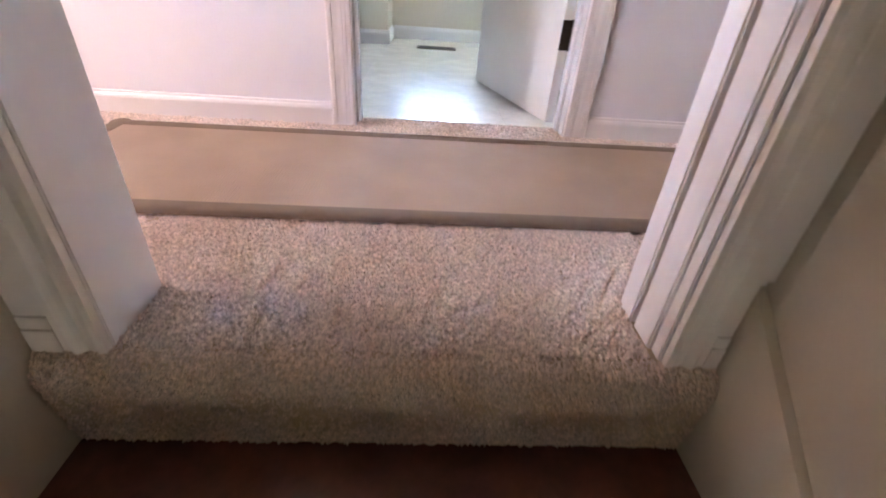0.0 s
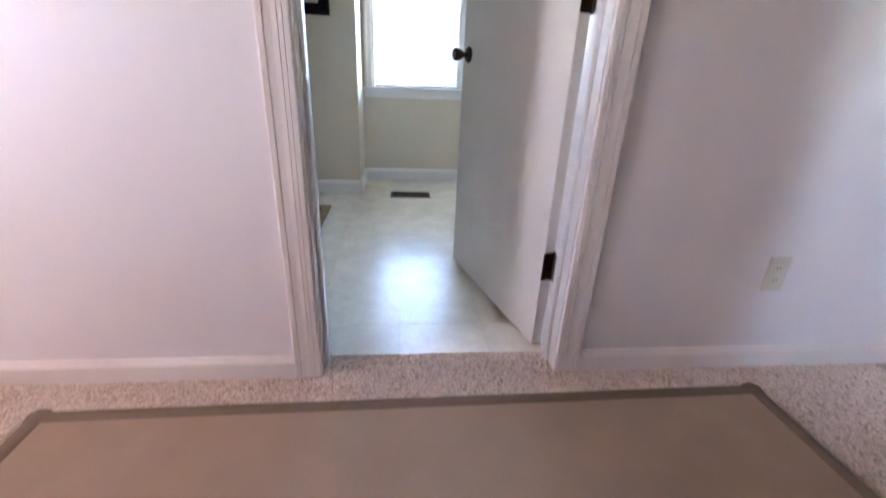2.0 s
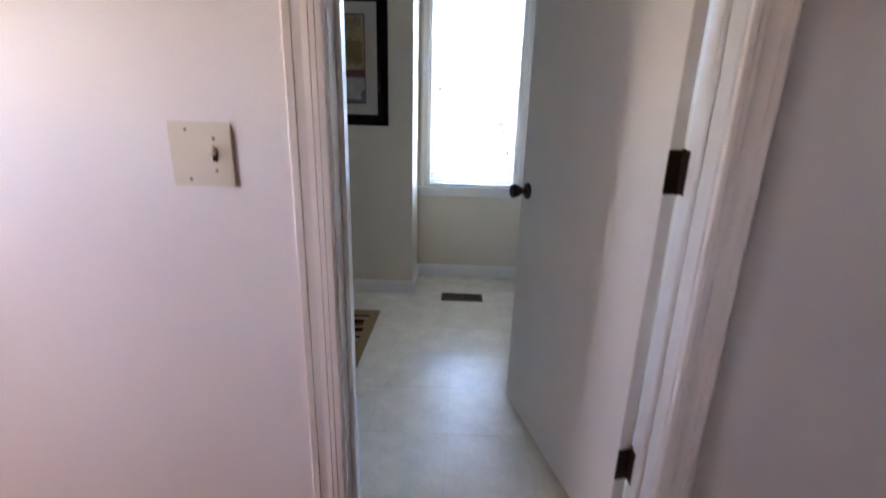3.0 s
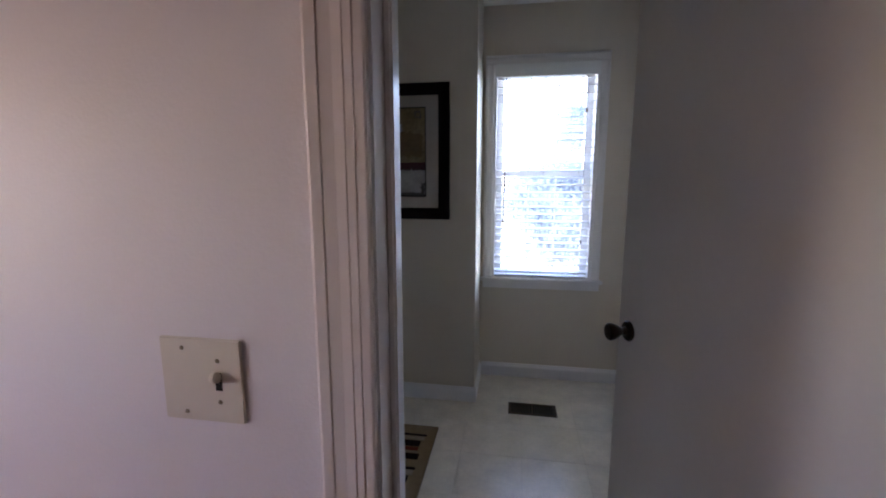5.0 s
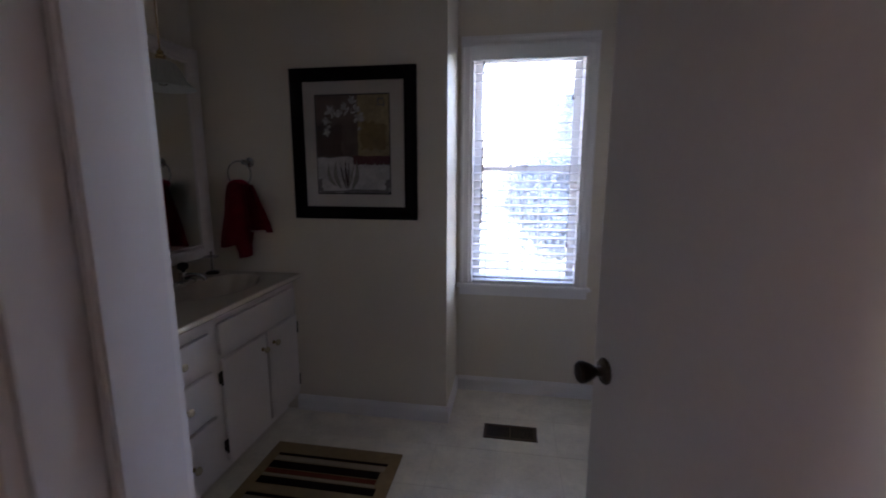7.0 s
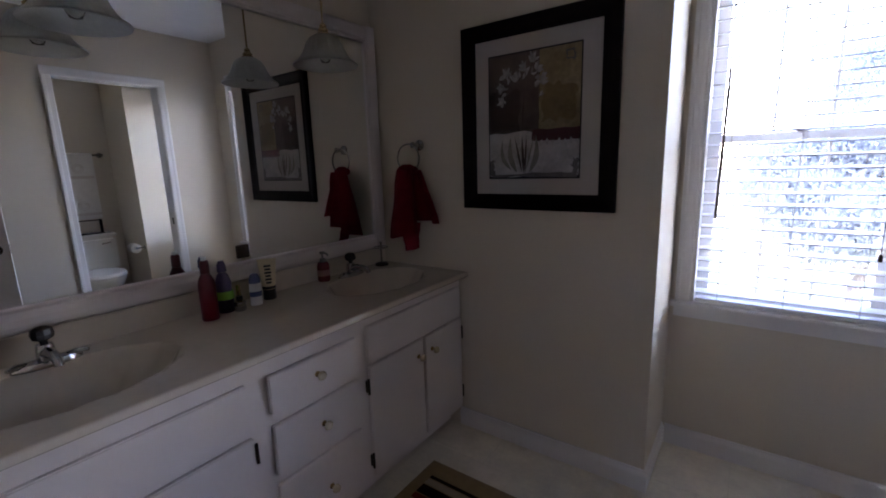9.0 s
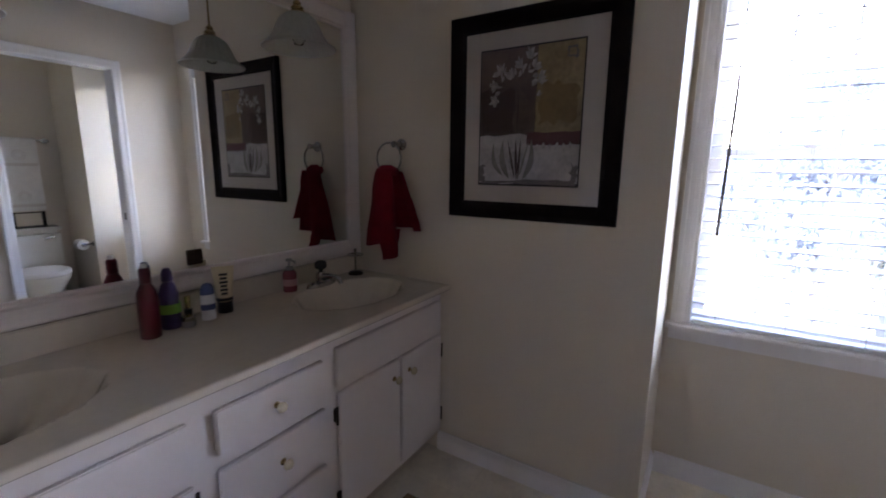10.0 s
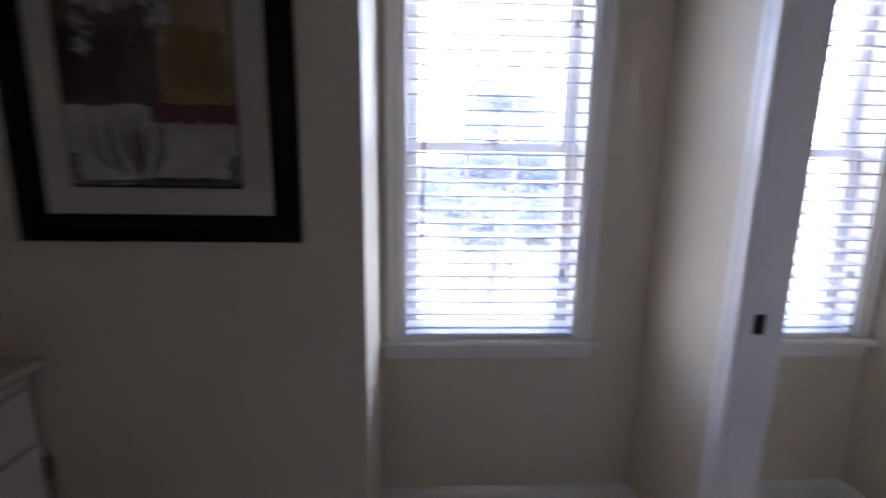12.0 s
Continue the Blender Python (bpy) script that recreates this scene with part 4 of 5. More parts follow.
RED, PURPLE, GREEN = plastic("red plastic", (0.11, 0.003, 0.013), 0.38), plastic("violet plastic", (0.035, 0.018, 0.10)), plastic("green label", (0.22, 0.55, 0.10), 0.5)
WHITEP, BLUEP, BLACKP = plastic("white plastic", (0.75, 0.74, 0.74)), plastic("blue plastic", (0.06, 0.08, 0.20)), plastic("black plastic", (0.015, 0.013, 0.015))
CREAMP, GOLDP, PINKP = plastic("cream tube", (0.66, 0.56, 0.36), 0.35), plastic("gold cap", (0.70, 0.54, 0.26), 0.25, 0.8), plastic("pink soap", (0.22, 0.055, 0.065), 0.12)
CLEARP, PINKL = plastic("milky plastic", (0.34, 0.33, 0.32), 0.15), plastic("pink label paper", (0.46, 0.20, 0.20), 0.5)

bottle("tall red spray bottle with a slim cap", -1.335, 0.990, [(0, 0), (0.026, 0.0), (0.028, 0.004), (0.028, 0.125), (0.0255, 0.142), (0.017, 0.160), (0.0145, 0.166), (0, 0.166)], RED,
       [("cap", [(0.0145, 0.1665), (0.0155, 0.168), (0.015, 0.205), (0.012, 0.212), (0, 0.213)], RED, 1, 1, "red cap"),
        ("nozzle", [(0.004, 0.2135), (0.009, 0.2135), (0.009, 0.224), (0, 0.225)], WHITEP, 1, 1, "pale nozzle")])
bottle("violet bottle with a bright green label", -1.372, 1.066, [(0, 0), (0.030, 0), (0.033, 0.005), (0.030, 0.050), (0.027, 0.085), (0.029, 0.112), (0.020, 0.140), (0.012, 0.150), (0, 0.150)], PURPLE,
       [("cap", [(0.012, 0.1505), (0.0165, 0.152), (0.015, 0.178), (0.009, 0.192), (0, 0.193)], PURPLE, 1, 1, ""),
        ("label", [(0.0320, 0.050), (0.0312, 0.066), (0.0300, 0.080)], GREEN, 1, 1, "bright green label")], sy=0.95)
bottle("small pale jar with a metal lid", -1.335, 1.100, [(0, 0), (0.019, 0), (0.020, 0.003), (0.020, 0.020), (0, 0.020)], CLEARP,
       [("lid", [(0.0208, 0.0205), (0.0208, 0.032), (0.019, 0.034), (0, 0.034)], CHROME, 1, 1, "metal lid")], name="jar")
bottle("small dark bottle with a gold cap", -1.388, 1.128, [(0, 0), (0.011, 0), (0.012, 0.003), (0.012, 0.040), (0, 0.042)], BLACKP,
       [("cap", [(0.0085, 0.0425), (0.009, 0.044), (0.009, 0.084), (0, 0.085)], GOLDP, 1, 1, "gold cap")])
bottle("white deodorant stick with a blue cap", -1.345, 1.172, [(0, 0), (0.021, 0), (0.0225, 0.005), (0.0225, 0.080), (0.020, 0.086), (0, 0.086)], WHITEP,
       [("cap", [(0.020, 0.0865), (0.022, 0.088), (0.021, 0.105), (0.014, 0.122), (0, 0.126)], BLUEP, 0.7, 1, "blue domed cap"),
        ("label", [(0.0228, 0.035), (0.0228, 0.055)], BLUEP, 0.7, 1, "blue printed band")], sx=0.7, turn=-20)

# cream tube standing on its cap
tube = thing("tube", (-1.372, 1.247, TOP_Z), "cream and gold lotion tube standing on a black cap", "tube")
tm = Matrix.Translation((-1.372, 1.247, TOP_Z + 0.0005)) @ Matrix.Rotation(radians(-30), 4, "Z")
bm = bmesh.new()
lathe(bm, [(0, 0), (0.024, 0), (0.025, 0.003), (0.025, 0.042), (0, 0.042)], 24, tm)
part("cap", bm, BLACKP, tube, "black cap", True)
bm = bmesh.new()
rows = []
for j in range(10):
    t = j / 9
    a, b = 0.024 * (1 - t) + 0.003, 0.024 + 0.012 * t
    rows.append([bm.verts.new(tm @ Vector((a * math.cos(2 * math.pi * k / 24), b * math.sin(2 * math.pi * k / 24), 0.0425 + 0.122 * t))) for k in range(24)])
for a, b in zip(rows, rows[1:]):
    for k in range(24):
        bm.faces.new((a[k], a[(k + 1) % 24], b[(k + 1) % 24], b[k]))
bm.faces.new(rows[0])
bm.faces.new(rows[-1])
part("body", bm, CREAMP, tube, smooth=True)
bm = bmesh.new()
for i, (z, w) in enumerate(((0.068, 0.010), (0.081, 0.012), (0.094, 0.010), (0.107, 0.013), (0.120, 0.011), (0.133, 0.013))):
    xf = 0.0275 * (1 - (z - 0.0425) / 0.122) + 0.0035
    box(bm, xf - 0.001, xf + 0.0008, -w, w, z, z + 0.008, m=tm)
part("printed_bars", bm, BLACKP, tube, "dark unreadable printing")
part("printed_band", lathe(bmesh.new(), [(0.0272, 0.0445), (0.0262, 0.056)], 24, tm), BLACKP, tube)

# pump bottle of pink soap
soap, sm = bottle("clear pump bottle of pink soap", -1.400, 1.545, [(0, 0), (0.026, 0), (0.028, 0.004), (0.028, 0.075), (0.020, 0.090), (0, 0.090)], PINKP,
                  [("collar", [(0.013, 0.0905), (0.014, 0.092), (0.014, 0.104), (0, 0.104)], CLEARP, 1, 1, "pale collar"),
                   ("label", [(0.0284, 0.026), (0.0284, 0.054)], PINKL, 1, 1, "pink label"),
                   ("pump", [(0.004, 0.1045), (0.004, 0.126), (0.012, 0.127), (0.012, 0.136), (0, 0.137)], CLEARP, 1, 1, "pump head")], name="soap_dispenser")
bm = bmesh.new()
sweep(bm, [sm @ Vector((0.008, 0, 0.131)), sm @ Vector((0.032, 0, 0.130)), sm @ Vector((0.038, 0, 0.122))], 0.004, 8)
part("spout", bm, CLEARP, soap, smooth=True)

# chrome toothbrush stand
stand = thing("toothbrush_stand", (-1.385, 1.915, TOP_Z), "slim chrome stand with a ring and dark base", "toothbrush stand")
m = Matrix.Translation((-1.385, 1.915, TOP_Z + 0.0005))
part("base", lathe(bmesh.new(), [(0, 0), (0.036, 0), (0.036, 0.006), (0.028, 0.014), (0.008, 0.018), (0, 0.018)], 28, m), BRONZE, stand, "dark round base", True)
part("stem", lathe(bmesh.new(), [(0.0065, 0.018), (0.0050, 0.03), (0.0050, 0.115), (0.009, 0.122), (0, 0.128)], 14, m), CHROME, stand, smooth=True)
bm = bmesh.new()
sweep(bm, [m @ Vector((0.036 * math.cos(a), 0.036 * math.sin(a), 0.096)) for a in np.linspace(0, 2 * math.pi, 29)], 0.003, 6)
sweep(bm, [m @ Vector((-0.036, 0, 0.096)), m @ Vector((0.036, 0, 0.096))], 0.0025, 6)
part("ring", bm, CHROME, stand, smooth=True)

# ---- switch plate and outlet in the hall ----
switch = thing("switch_plate", (-0.275, 0, 1.03), "ivory two-gang wall plate with one toggle switch and a blank", "light switch")
bm = bmesh.new()
box(bm, -0.338, -0.214, -0.0055, -0.0003, 1.029, 1.151, bevel=0.0022)
part("plate", bm, IVORY, switch)
# dark patch on the solid plate for the shade in the toggle's slot
part("toggle_slot_shade", boxes((-0.2550, -0.2450, -0.0060, -0.0050, 1.077, 1.103)), HOLE_SHADE, switch)
bm = bmesh.new()
box(bm, -0.0046, 0.0046, -0.017, 0.0, -0.0070, 0.0070, bevel=0.002, m=Matrix.Translation((-0.25, -0.004, 1.095)) @ Matrix.Rotation(radians(-28), 4, "X"))
part("toggle", bm, IVORY, switch)
SCREW = mat("dull screw", (0.25, 0.21, 0.14), 0.4, 0.6, bump=0)
for x, z in ((-0.250, 1.060), (-0.250, 1.120), (-0.303, 1.042), (-0.303, 1.136)):
    part("screw", lathe(bmesh.new(), [(0, 0.0018), (0.0024, 0.0014), (0.0034, 0)], 12, Matrix.Translation((x, -0.0054, z)) @ Matrix.Rotation(radians(90), 4, "X")), SCREW, switch, smooth=True)

outlet = thing("wall_outlet", (1.36, 0, 0.28), "ivory duplex outlet low on the hall wall", "outlet")
bm = bmesh.new()
box(bm, 1.3255, 1.3955, -0.0055, -0.0003, 0.282, 0.397, bevel=0.002)
part("plate", bm, IVORY, outlet)
for zz in (0.320, 0.360):
    r = part("receptacle", lathe(bmesh.new(), [(0, 0.0012), (0.0155, 0.0012), (0.0165, 0)], 20, Matrix.Translation((1.3605, -0.0055, zz)) @ Matrix.Rotation(radians(90), 4, "X")), IVORY, outlet, smooth=True)
    # dark bars on the face give the shade inside the plug holes
    part("slot_shades", boxes((1.3545, 1.3560, -0.0071, -0.0060, zz - 0.004, zz + 0.005), (1.3650, 1.3665, -0.0071, -0.0060, zz - 0.004, zz + 0.005)), HOLE_SHADE, r)

# ---- floor register ----
reg = thing("floor_register", (0.28, 1.96, 0), "dark brown slotted metal floor register", "floor register")
GX0, GX1, GY0, GY1 = 0.138, 0.421, 1.897, 2.027
# dark sheet over the floor, painting the shade down the duct
part("duct_shade", boxes((GX0 + 0.012, GX1 - 0.012, GY0 + 0.012, GY1 - 0.012, 0.0008, 0.0018)), HOLE_SHADE, reg)
bm = boxes((GX0, GX1, GY0, GY0 + 0.016, 0.0005, 0.005), (GX0, GX1, GY1 - 0.016, GY1, 0.0005, 0.005), (GX0, GX0 + 0.016, GY0 + 0.016, GY1 - 0.016, 0.0005, 0.005), (GX1 - 0.016, GX1, GY0 + 0.016, GY1 - 0.016, 0.0005, 0.005))
part("frame", bm, DARKIRON, reg)
part("centre_bar", boxes(((GX0 + GX1) / 2 - 0.005, (GX0 + GX1) / 2 + 0.005, GY0 + 0.016, GY1 - 0.016, 0.001, 0.0045)), DARKIRON, reg)
bm = bmesh.new()
box(bm, -0.0015, 0.0015, GY0 + 0.016, GY1 - 0.016, 0.0018, 0.0042)
me = finish("louvre", bm, DARKIRON)
for k in range(24):
    xx = GX0 + 0.022 + k * (GX1 - GX0 - 0.044) / 23
    if abs(xx - (GX0 + GX1) / 2) > 0.007:
        o = new("louvre", me)
        o.parent = reg
        o.matrix_basis = Matrix.Translation((xx - 0.28, -1.96, 0))

# ---- striped bath rug ----
TAN = mat("tan rug", (0.30, 0.215, 0.12), 0.95, var=0.12, scale=25, grain=400, bump=0.8, dist=0.004, spec=0.1)
CREAMR = mat("cream rug", (0.36, 0.29, 0.21), 0.95, var=0.12, scale=25, grain=400, bump=0.8, dist=0.004, spec=0.1)
BLACKR = mat("black-brown rug", (0.022, 0.010, 0.010), 0.95, var=0.2, scale=25, grain=400, bump=0.8, dist=0.004, spec=0.1)
RUST = mat("rust rug", (0.19, 0.045, 0.025), 0.95, var=0.15, scale=25, grain=400, bump=0.8, dist=0.004, spec=0.1)
rug = thing("bath_rug", (-0.55, 1.2, 0), "tan bath rug with black, cream and rust stripes", "rug")
RGX0, RGX1, RGY0, RGY1 = -0.90, -0.240, 0.68, 1.680
part("ground", boxes((RGX0, RGX1, RGY0, RGY1, 0.0005, 0.0095), bevel=0.004), TAN, rug, "tan border")
y = RGY1 - 0.088
pattern = [(0.018, BLACKR, 0.05), (0.034, CREAMR, 0.055), (0.050, BLACKR, 0.07), (0.030, RUST, 0.07), (0.016, CREAMR, 0.07), (0.046, BLACKR, 0.055), (0.05, TAN, 0.055)]
k = 0
while y > RGY0 + 0.12:
    w, mt, inset = pattern[k % len(pattern)]
    part("stripe", boxes((RGX0 + 0.055, RGX1 - inset, y - w, y - 0.001, 0.009, 0.0118), bevel=0.001), mt, rug)
    y -= w + 0.004
    k += 1

# ---- toilet room ----
toilet = thing("toilet", (2.1, 1.66, 0), "white porcelain toilet with closed seat and tank", "toilet")
TY = 1.645
bm = bmesh.new()
box(bm, WC_E - 0.205, WC_E - 0.012, TY - 0.235, TY + 0.235, 0.395, 0.735, bevel=0.025, seg=3)
part("tank", bm, PORCELAIN, toilet, smooth=True)
bm = bmesh.new()
box(bm, WC_E - 0.218, WC_E - 0.006, TY - 0.245, TY + 0.245, 0.737, 0.772, bevel=0.012, seg=3)
part("tank_lid", bm, PORCELAIN, toilet, smooth=True)
bm = bmesh.new()
lathe(bm, [(0, 0.001), (0.135, 0.001), (0.130, 0.03), (0.105, 0.12), (0.115, 0.22), (0.165, 0.33), (0.185, 0.375), (0.185, 0.395), (0, 0.395)], 32, Matrix.Translation((WC_E - 0.43, TY, 0)), sx=1.3)
box(bm, WC_E - 0.30, WC_E - 0.02, TY - 0.10, TY + 0.10, 0.05, 0.395, bevel=0.03, seg=3)
part("bowl", bm, PORCELAIN, toilet, smooth=True)
bm = bmesh.new()
lathe(bm, [(0, 0.397), (0.188, 0.397), (0.192, 0.404), (0.190, 0.416), (0.18, 0.430), (0, 0.436)], 36, Matrix.Translation((WC_E - 0.43, TY, 0)), sx=1.25)
part("seat_lid", bm, WHITEP, toilet, smooth=True)
bm = bmesh.new()
sweep(bm, [(WC_E - 0.21, TY + 0.17, 0.68), (WC_E - 0.225, TY + 0.17, 0.68), (WC_E - 0.228, TY + 0.10, 0.672)], 0.007, 8)
part("flush_lever", bm, CHROME, toilet, smooth=True)

bar = thing("towel_bar", (WC_E, 1.70, 1.54), "chrome towel bar on the wall above the toilet", "towel bar")
bm = bmesh.new()
sweep(bm, [(WC_E - 0.07, 1.50, 1.54), (WC_E - 0.07, 1.91, 1.54)], 0.008, 12)
part("rod", bm, CHROME, bar, smooth=True)
for yy in (1.50, 1.91):
    part("post", lathe(bmesh.new(), [(0, 0), (0.024, 0), (0.024, 0.008), (0.010, 0.015), (0.010, 0.07), (0.013, 0.08), (0, 0.08)], 18, Matrix.Translation((WC_E - 0.0005, yy, 1.54)) @ Matrix.Rotation(radians(-90), 4, "Y")), CHROME, bar, smooth=True)


def bar_towel(label, y0, y1, z0, x0, x1):
    t = thing("bath_towel", (WC_E - 0.07, (y0 + y1) / 2, z0), label, "towel", "towels on the bar")
    bm = bmesh.new()
    pr = [(x0, z0), (x0, 1.545), (x0 + 0.012, 1.560), (x1 - 0.012, 1.560), (x1, 1.545), (x1, z0 + 0.04), (x1 - 0.014, z0 + 0.04), (x1 - 0.014, 1.538), (x0 + 0.014, 1.538), (x0 + 0.014, z0)]
    extrude(bm, pr, (0, y0, 0), (1, 0, 0), (0, 0, 1), (0, 1, 0), y1 - y0)
    part("cloth", bm, WHITE_TOWEL, t)
    bm = bmesh.new()
    box(bm, x0 - 0.003, x0 + 0.002, y0, y1, z0 + 0.035, z0 + 0.06)
    part("border_band", bm, MATBOARD, t)
    zc = z0 + 0.13
    bm = bmesh.new()
    for r in (0.026, 0.042):
        sweep(bm, [(x0 - 0.002, (y0 + y1) / 2 + r * math.cos(a), zc + r * math.sin(a)) for a in np.linspace(0, 2 * math.pi, 25)], 0.003, 5)
    part("embroidered_ring", bm, MATBOARD, t, "grey embroidered ring", True)


bar_towel("large white bath towel folded over the bar", 1.555, 1.825, 0.92, WC_E - 0.105, WC_E - 0.035)
bar_towel("small white hand towel over the bath towel", 1.570, 1.805, 1.28, WC_E - 0.128, WC_E - 0.014)

rack = thing("tank_rack", (WC_E - 0.11, 1.69, 0.772), "low dark wooden rack standing on the toilet tank", "rack")
for yy in (1.585, 1.790):
    part("post", boxes((WC_E - 0.150, WC_E - 0.128, yy - 0.011, yy + 0.011, 0.7822, 0.914), bevel=0.002), BLACKWOOD, rack)
part("base", boxes((WC_E - 0.158, WC_E - 0.060, 1.570, 1.805, 0.7725, 0.782), bevel=0.002), BLACKWOOD, rack)
part("rail", boxes((WC_E - 0.146, WC_E - 0.134, 1.597, 1.778, 0.902, 0.912)), BLACKWOOD, rack)

tp = thing("toilet_paper_holder", (1.93, PIC_Y, 0.62), "chrome toilet paper holder with a white roll", "toilet paper holder")
for xx in (1.855, 1.995):
    part("post", lathe(bmesh.new(), [(0, 0), (0.022, 0), (0.022, 0.008), (0.009, 0.014), (0.009, 0.06), (0.013, 0.066), (0.013, 0.078), (0, 0.08)], 16, Matrix.Translation((xx, PIC_Y - 0.0005, 0.62)) @ Matrix.Rotation(radians(90), 4, "X")), CHROME, tp, smooth=True)
part("roll", lathe(bmesh.new(), [(0.02, -0.052), (0.046, -0.052), (0.046, 0.052), (0.02, 0.052), (0.02, -0.052)], 28, Matrix.Translation((1.925, PIC_Y - 0.068, 0.615)) @ Matrix.Rotation(radians(90), 4, "Y")), WHITE_TOWEL, tp, "white paper roll", True)
part("roller", lathe(bmesh.new(), [(0, -0.066), (0.010, -0.066), (0.010, 0.066), (0, 0.066)], 14, Matrix.Translation((1.925, PIC_Y - 0.068, 0.62)) @ Matrix.Rotation(radians(90), 4, "Y")), CHROME, tp, smooth=True)

# ---- hall runner ----
runner = thing("hall_runner", (0.29, -0.41, 0), "beige woven hall runner with a taupe bound edge", "rug")
runner.matrix_basis = Matrix.Translation((0.29, -0.413, 0)) @ Matrix.Rotation(radians(0.6), 4, "Z")
RM = runner.matrix_basis
hx, hy, bw = 1.025, 0.285, 0.042
bm = bmesh.new()
box(bm, -hx + bw, hx - bw, -hy + bw, hy - bw, 0.004, 0.014, m=RM)
part("field", bm, RUNNER, runner, "beige ribbed weave")
TAPE = [(0, 0.003), (0.002, 0.013), (0.007, 0.018), (0.020, 0.0195), (0.036, 0.018), (0.042, 0.0145), (0.042, 0.003)]
for o, u, w, L in (((-hx, -hy, 0), (0, 1, 0), (1, 0, 0), 2 * hx), ((-hx, hy, 0), (0, -1, 0), (1, 0, 0), 2 * hx)):
    bm = bmesh.new()
    extrude(bm, TAPE, o, u, (0, 0, 1), w, L)
    bm.transform(RM)
    part("binding", bm, BINDING, runner, "taupe binding tape", True)
for sx in (-1, 1):
    bm = bmesh.new()
    extrude(bm, [(p, q + 0.001) for p, q in TAPE], (sx * hx, -hy - 0.002, 0), (-sx, 0, 0), (0, 0, 1), (0, 1, 0), 2 * hy + 0.004)
    bm.transform(RM)
    part("binding", bm, BINDING, runner, "taupe binding tape", True)
bm = bmesh.new()
n = 250
for k in range(n):
    xx = -hx + bw + (2 * hx - 2 * bw) * (k + 0.5) / n
    box(bm, xx - 0.0030, xx + 0.0030, -hy + bw, hy - bw, 0.0139, 0.0146)
bm.transform(RM)
tagged(part("weave_ribs", bm, RUNNER, runner), kind="stuff")

# ---- outside ----
setting("ground", boxes((-400, 400, -400, 600, -3.4, -3.21)), GRASS, "dry lawn outside")
setting("pavement", boxes((-30, 30, 7.0, 11.5, -3.21, -3.18)), CONCRETE, "pale concrete drive outside")


def make_tree(x, y, h, r, seed, dense):
    rng = random.Random(seed)
    t = thing("tree", (x, y, -3.2), "leafy garden tree beyond the window", "tree", "garden trees")
    bm = bmesh.new()
    sweep(bm, [(x, y, -3.2), (x + 0.1, y, -3.2 + h * 0.3), (x - 0.05, y + 0.1, -3.2 + h * 0.6), (x, y, -3.2 + h * 0.92)], [0.22, 0.18, 0.11, 0.03], 9)
    for k in range(14):
        a, z = rng.uniform(0, 6.28), -3.2 + h * rng.uniform(0.3, 0.8)
        L = r * rng.uniform(0.5, 0.95)
        sweep(bm, [(x, y, z), (x + L * 0.5 * math.cos(a), y + L * 0.5 * math.sin(a), z + L * 0.3), (x + L * math.cos(a), y + L * math.sin(a), z + L * 0.45)], [0.05, 0.03, 0.01], 6)
    part("trunk", bm, BARK, t, smooth=True)
    centres = []
    for k in range(34):
        a, e = rng.uniform(0, 6.28), rng.uniform(-0.6, 1.3)
        d = r * rng.uniform(0.35, 1.0)
        centres.append((x + d * math.cos(a) * math.cos(e), y + d * math.sin(a) * math.cos(e), -3.2 + h * 0.62 + d * math.sin(e) * 0.95))
    vs, fs = [], []
    for _ in range(dense):
        c = rng.choice(centres)
        p = Vector(c) + Vector((rng.gauss(0, 1), rng.gauss(0, 1), rng.gauss(0, 0.8))) * r * 0.16
        q = Euler((rng.uniform(0, 6.28), rng.uniform(0, 6.28), rng.uniform(0, 6.28))).to_matrix()
        s = rng.uniform(0.05, 0.095)
        i = len(vs)
        vs += [p + q @ Vector(v) for v in ((-s, 0, 0), (0, -s * 0.45, s * 0.12), (s, 0, 0), (0, s * 0.45, s * 0.12))]
        fs += [(i, i + 1, i + 2), (i, i + 2, i + 3)]
    me = bpy.data.meshes.new("crown")
    me.from_pydata(vs, [], fs)
    me.materials.append(LEAF)
    o = new("crown", me)
    o.parent = t
    o.matrix_parent_inverse = t.matrix_basis.inverted()
    tagged(o, "loose leafy crown", kind="stuff")


make_tree(2.6, 16.0, 5.0, 2.6, 3, 80000)
make_tree(-4.2, 20.0, 5.6, 2.8, 5, 36000)
make_tree(8.6, 21.0, 5.8, 3.0, 8, 34000)
make_tree(-12.0, 19.0, 5.4, 2.7, 9, 20000)
make_tree(4.6, 27.0, 11.5, 3.0, 12, 26000)

# ---- vinyl tiles ----
base = bpy.data.objects["floor_bath_base"]
full, made = None, 0
T, J = 0.305, 0.0006
for i in range(-4, 8):
    for j in range(-6, 3):
        x0, x1 = max(0.21 + T * i, BATH_W + 0.01), min(0.21 + T * (i + 1), WC_E)
        y0, y1 = max(1.796 + T * j, 0.09), min(1.796 + T * (j + 1), WIN_Y)
        if x1 - x0 < 0.01 or y1 - y0 < 0.01 or x1 < -1.0:
            continue
        whole = x1 - x0 > T - 0.001 and y1 - y0 > T - 0.001
        if whole and full:
            me = full
        else:
            bm = bmesh.new()
            box(bm, J, x1 - x0 - J, J, y1 - y0 - J, -0.0016, 0.0, bevel=0.0005, seg=1)
            me = finish("tile", bm, VINYL)
            full = me if whole else full
        o = new("tile", me)
        o.parent = base
        o.matrix_basis = Matrix.Translation((x0, y0, 0))


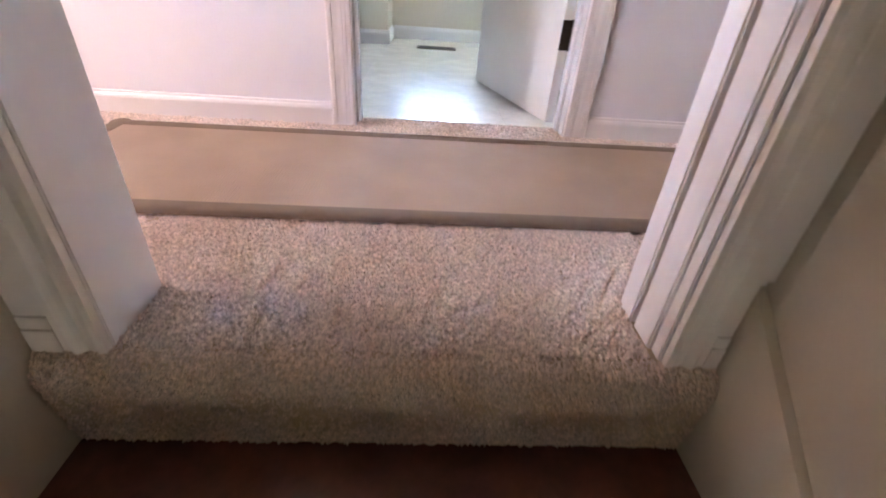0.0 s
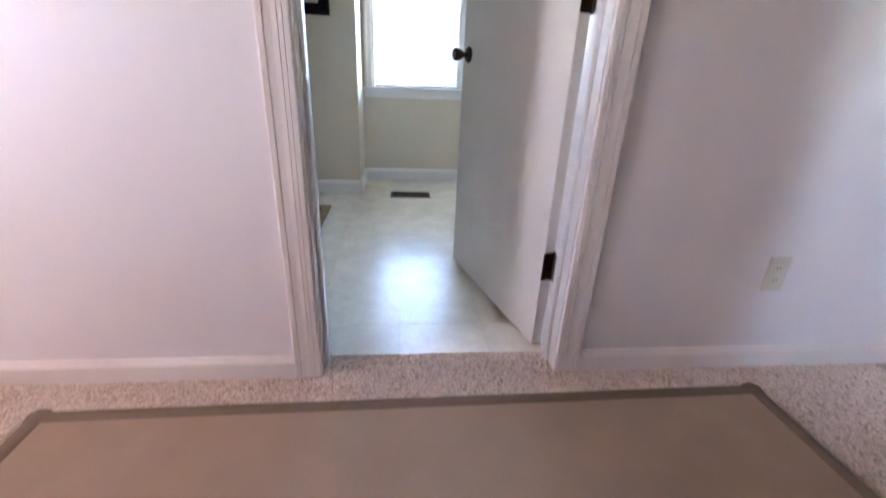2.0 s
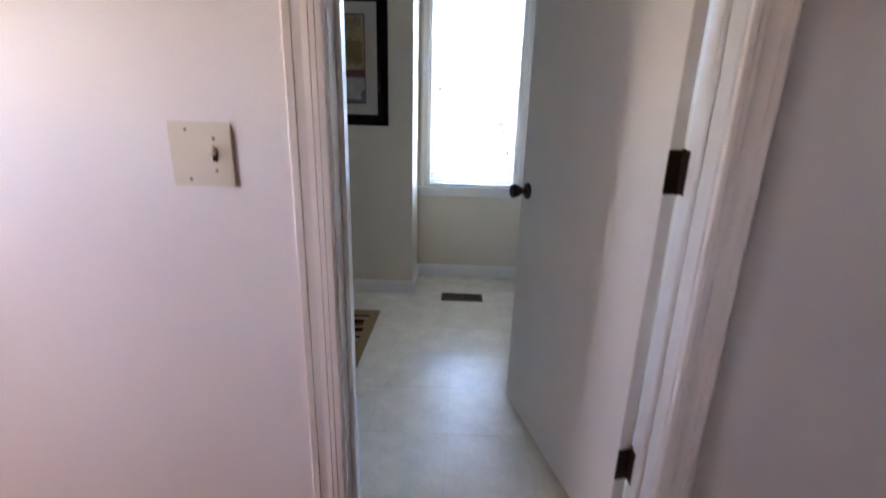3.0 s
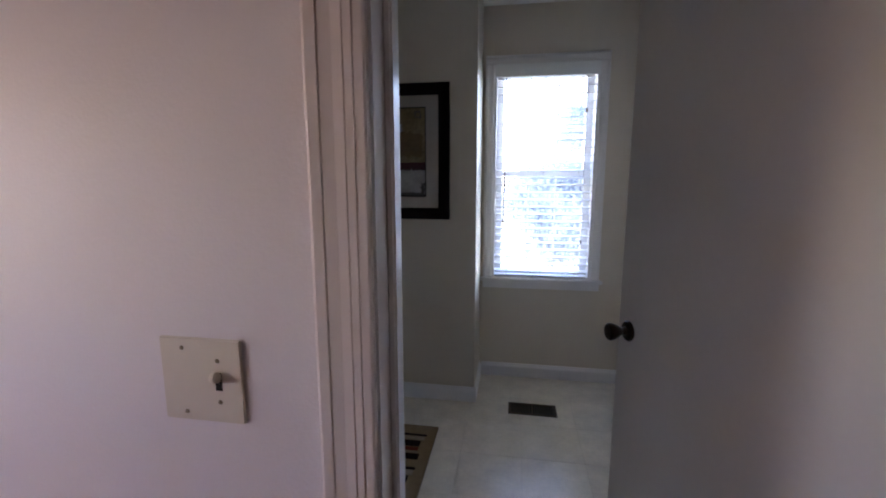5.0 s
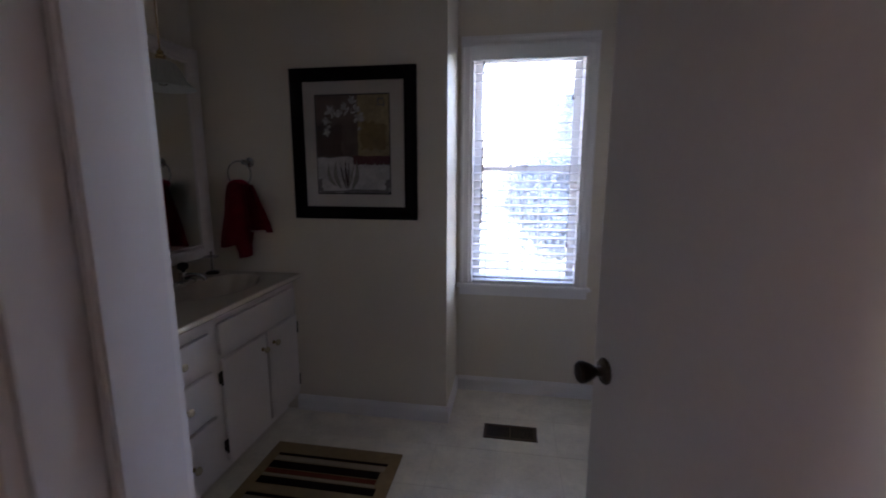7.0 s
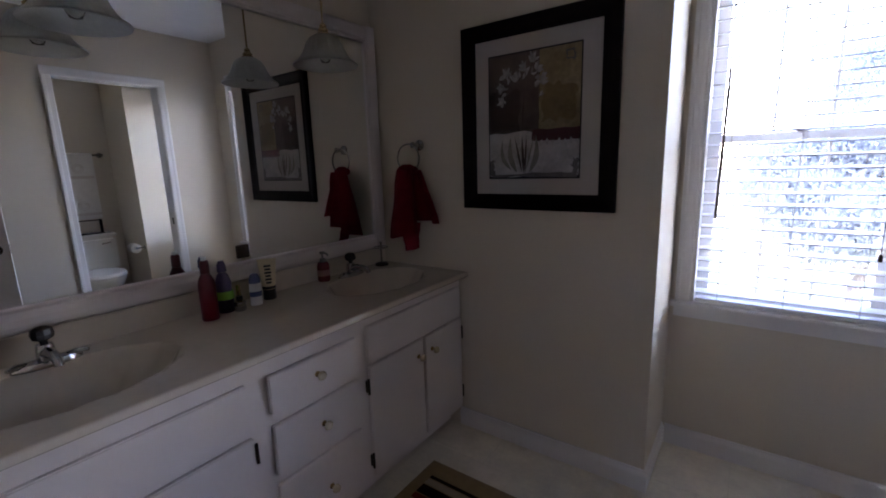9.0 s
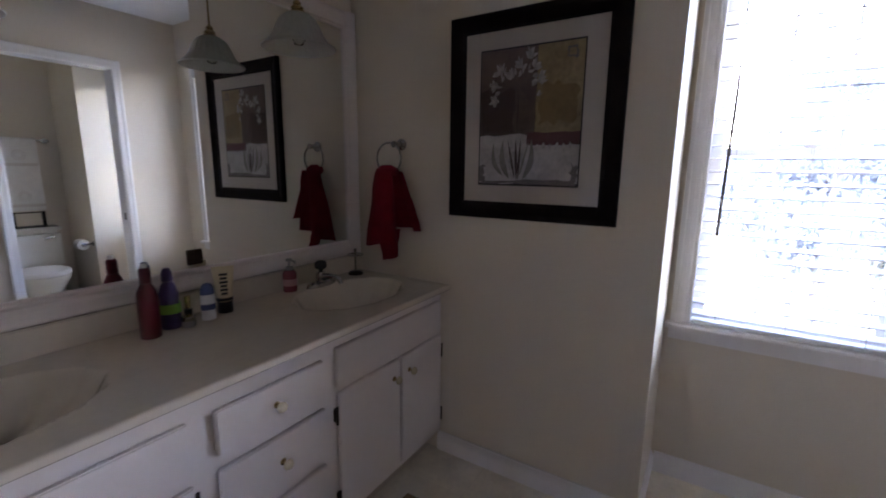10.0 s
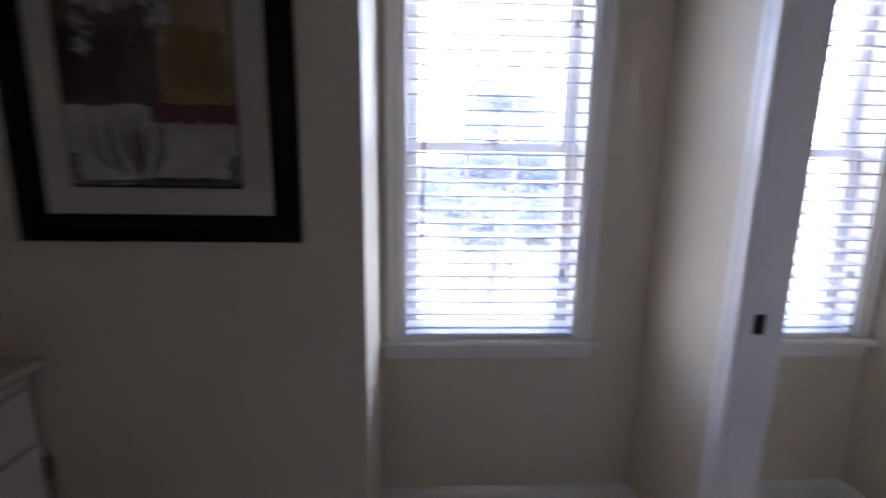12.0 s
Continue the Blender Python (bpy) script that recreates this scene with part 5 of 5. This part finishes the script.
# ---- carpet pile ----
def pile(name, label, place, count, tall, wide, skip=None):
    """Twisted tufts standing on a surface. place(u, v) gives point and normal."""
    rng = np.random.RandomState(4)
    vs, fs = [], []
    uv = rng.rand(count, 2)
    sz = rng.uniform(0.0024, 0.0042, count) * wide
    hh = rng.uniform(0.0075, 0.0115, count) * tall
    lean = rng.uniform(-0.004, 0.004, (count, 3))
    cell = 0.0098 * wide
    for k in range(count):
        p, nrm = place(*uv[k])
        if skip and skip(p):
            continue
        nrm = Vector(nrm)
        # tufts gather into twists: each leans to the middle of its clump
        q = Vector((p[0], p[1] - 0.8 * p[2], 0))
        q += noise.noise_vector(q * 110) * cell * 0.45
        row = math.floor(q.y / cell)
        col = math.floor(q.x / cell / 1.25 + 0.5 * (row % 2) + 0.37 * math.sin(row * 12.9))
        jit = random.Random(col * 7919 + row)
        to = Vector(((col - 0.5 * (row % 2) - 0.37 * math.sin(row * 12.9) + jit.uniform(0.25, 0.75)) * cell * 1.25 - q.x, (row + jit.uniform(0.25, 0.75)) * cell - q.y, 0))
        to -= nrm * to.dot(nrm)
        if to.length > cell:
            to *= cell / to.length
        lean[k] = lean[k] * 0.35 + np.array(to) * 0.5
        hh[k] *= jit.uniform(0.55, 1.35) * (1.15 - 0.35 * min(1, to.length / cell))
        t1 = nrm.orthogonal().normalized()
        t2 = nrm.cross(t1)
        i, s = len(vs), sz[k]
        tip = Vector(p) + nrm * hh[k] * 0.9 + Vector(lean[k])
        mid = Vector(p) + nrm * hh[k] * 0.55
        for a in (0, 1, 2, 3):
            c = math.cos(a * 1.571 + k) * s
            d = math.sin(a * 1.571 + k) * s
            vs.append(mid + t1 * c * 0.85 + t2 * d * 0.85 + Vector(lean[k]) * 0.4)
        for a in (0, 1, 2, 3):
            c = math.cos(a * 1.571 + k) * s * 0.6
            d = math.sin(a * 1.571 + k) * s * 0.6
            vs.append(Vector(p) + t1 * c + t2 * d)
        vs.append(tip)
        for a in range(4):
            b = (a + 1) % 4
            fs += [(i + a, i + b, i + 8), (i + 4 + a, i + 4 + b, i + b, i + a)]
    me = bpy.data.meshes.new(name)
    me.from_pydata(vs, [], fs)
    me.materials.append(TUFT)
    return tagged(new(name, me), label, "carpet", "", "stuff")


def on_runner(p):
    q = RM.inverted() @ Vector(p)
    return abs(q.x) < hx - 0.01 and abs(q.y) < hy - 0.01 or p[1] < HALL_S and not ENT_L < p[0] < ENT_R


def flat(u, v):
    return (-1.25 + 3.1 * u, ST_Y + (0.09 - ST_Y) * v, -0.007), (0, 0, 1)


def doorway(p):
    return on_runner(p) or p[1] > -0.004 and not DOOR_L < p[0] < DOOR_R


def near(u, v):
    return (ENT_L - 0.12 + (ENT_R - ENT_L + 0.24) * u, ST_Y + (-0.68 - ST_Y) * v, -0.007), (0, 0, 1)


def outer(p):
    return doorway(p) or ENT_L - 0.12 < p[0] < ENT_R + 0.12 and p[1] < -0.68


pile("carpet_pile", "beige cut-pile carpet tufts at the stair head", near, 60000, 1.0, 0.85, doorway)
pile("carpet_pile", "beige cut-pile carpet tufts in the hall", flat, 100000, 0.9, 1.4, outer)


def nosing(u, v):
    x = ST_L + 0.014 + (ST_R - ST_L - 0.028) * u
    L = v * 0.205
    if L < 0.057:
        a = 0.1 + 1.47 * L / 0.057
        return (x, -1.062 - 0.034 * math.sin(a), -0.042 + 0.034 * math.cos(a)), (0, -math.sin(a), math.cos(a))
    z = -0.042 - (L - 0.057)
    return (x, -1.096 + 0.014 * (L - 0.057) / 0.148, max(z, -STEP + 0.006)), (0, -1, -0.08)


pile("riser_carpet_pile", "beige carpet tufts wrapped over the top stair riser", nosing, 40000, 0.6, 0.7)
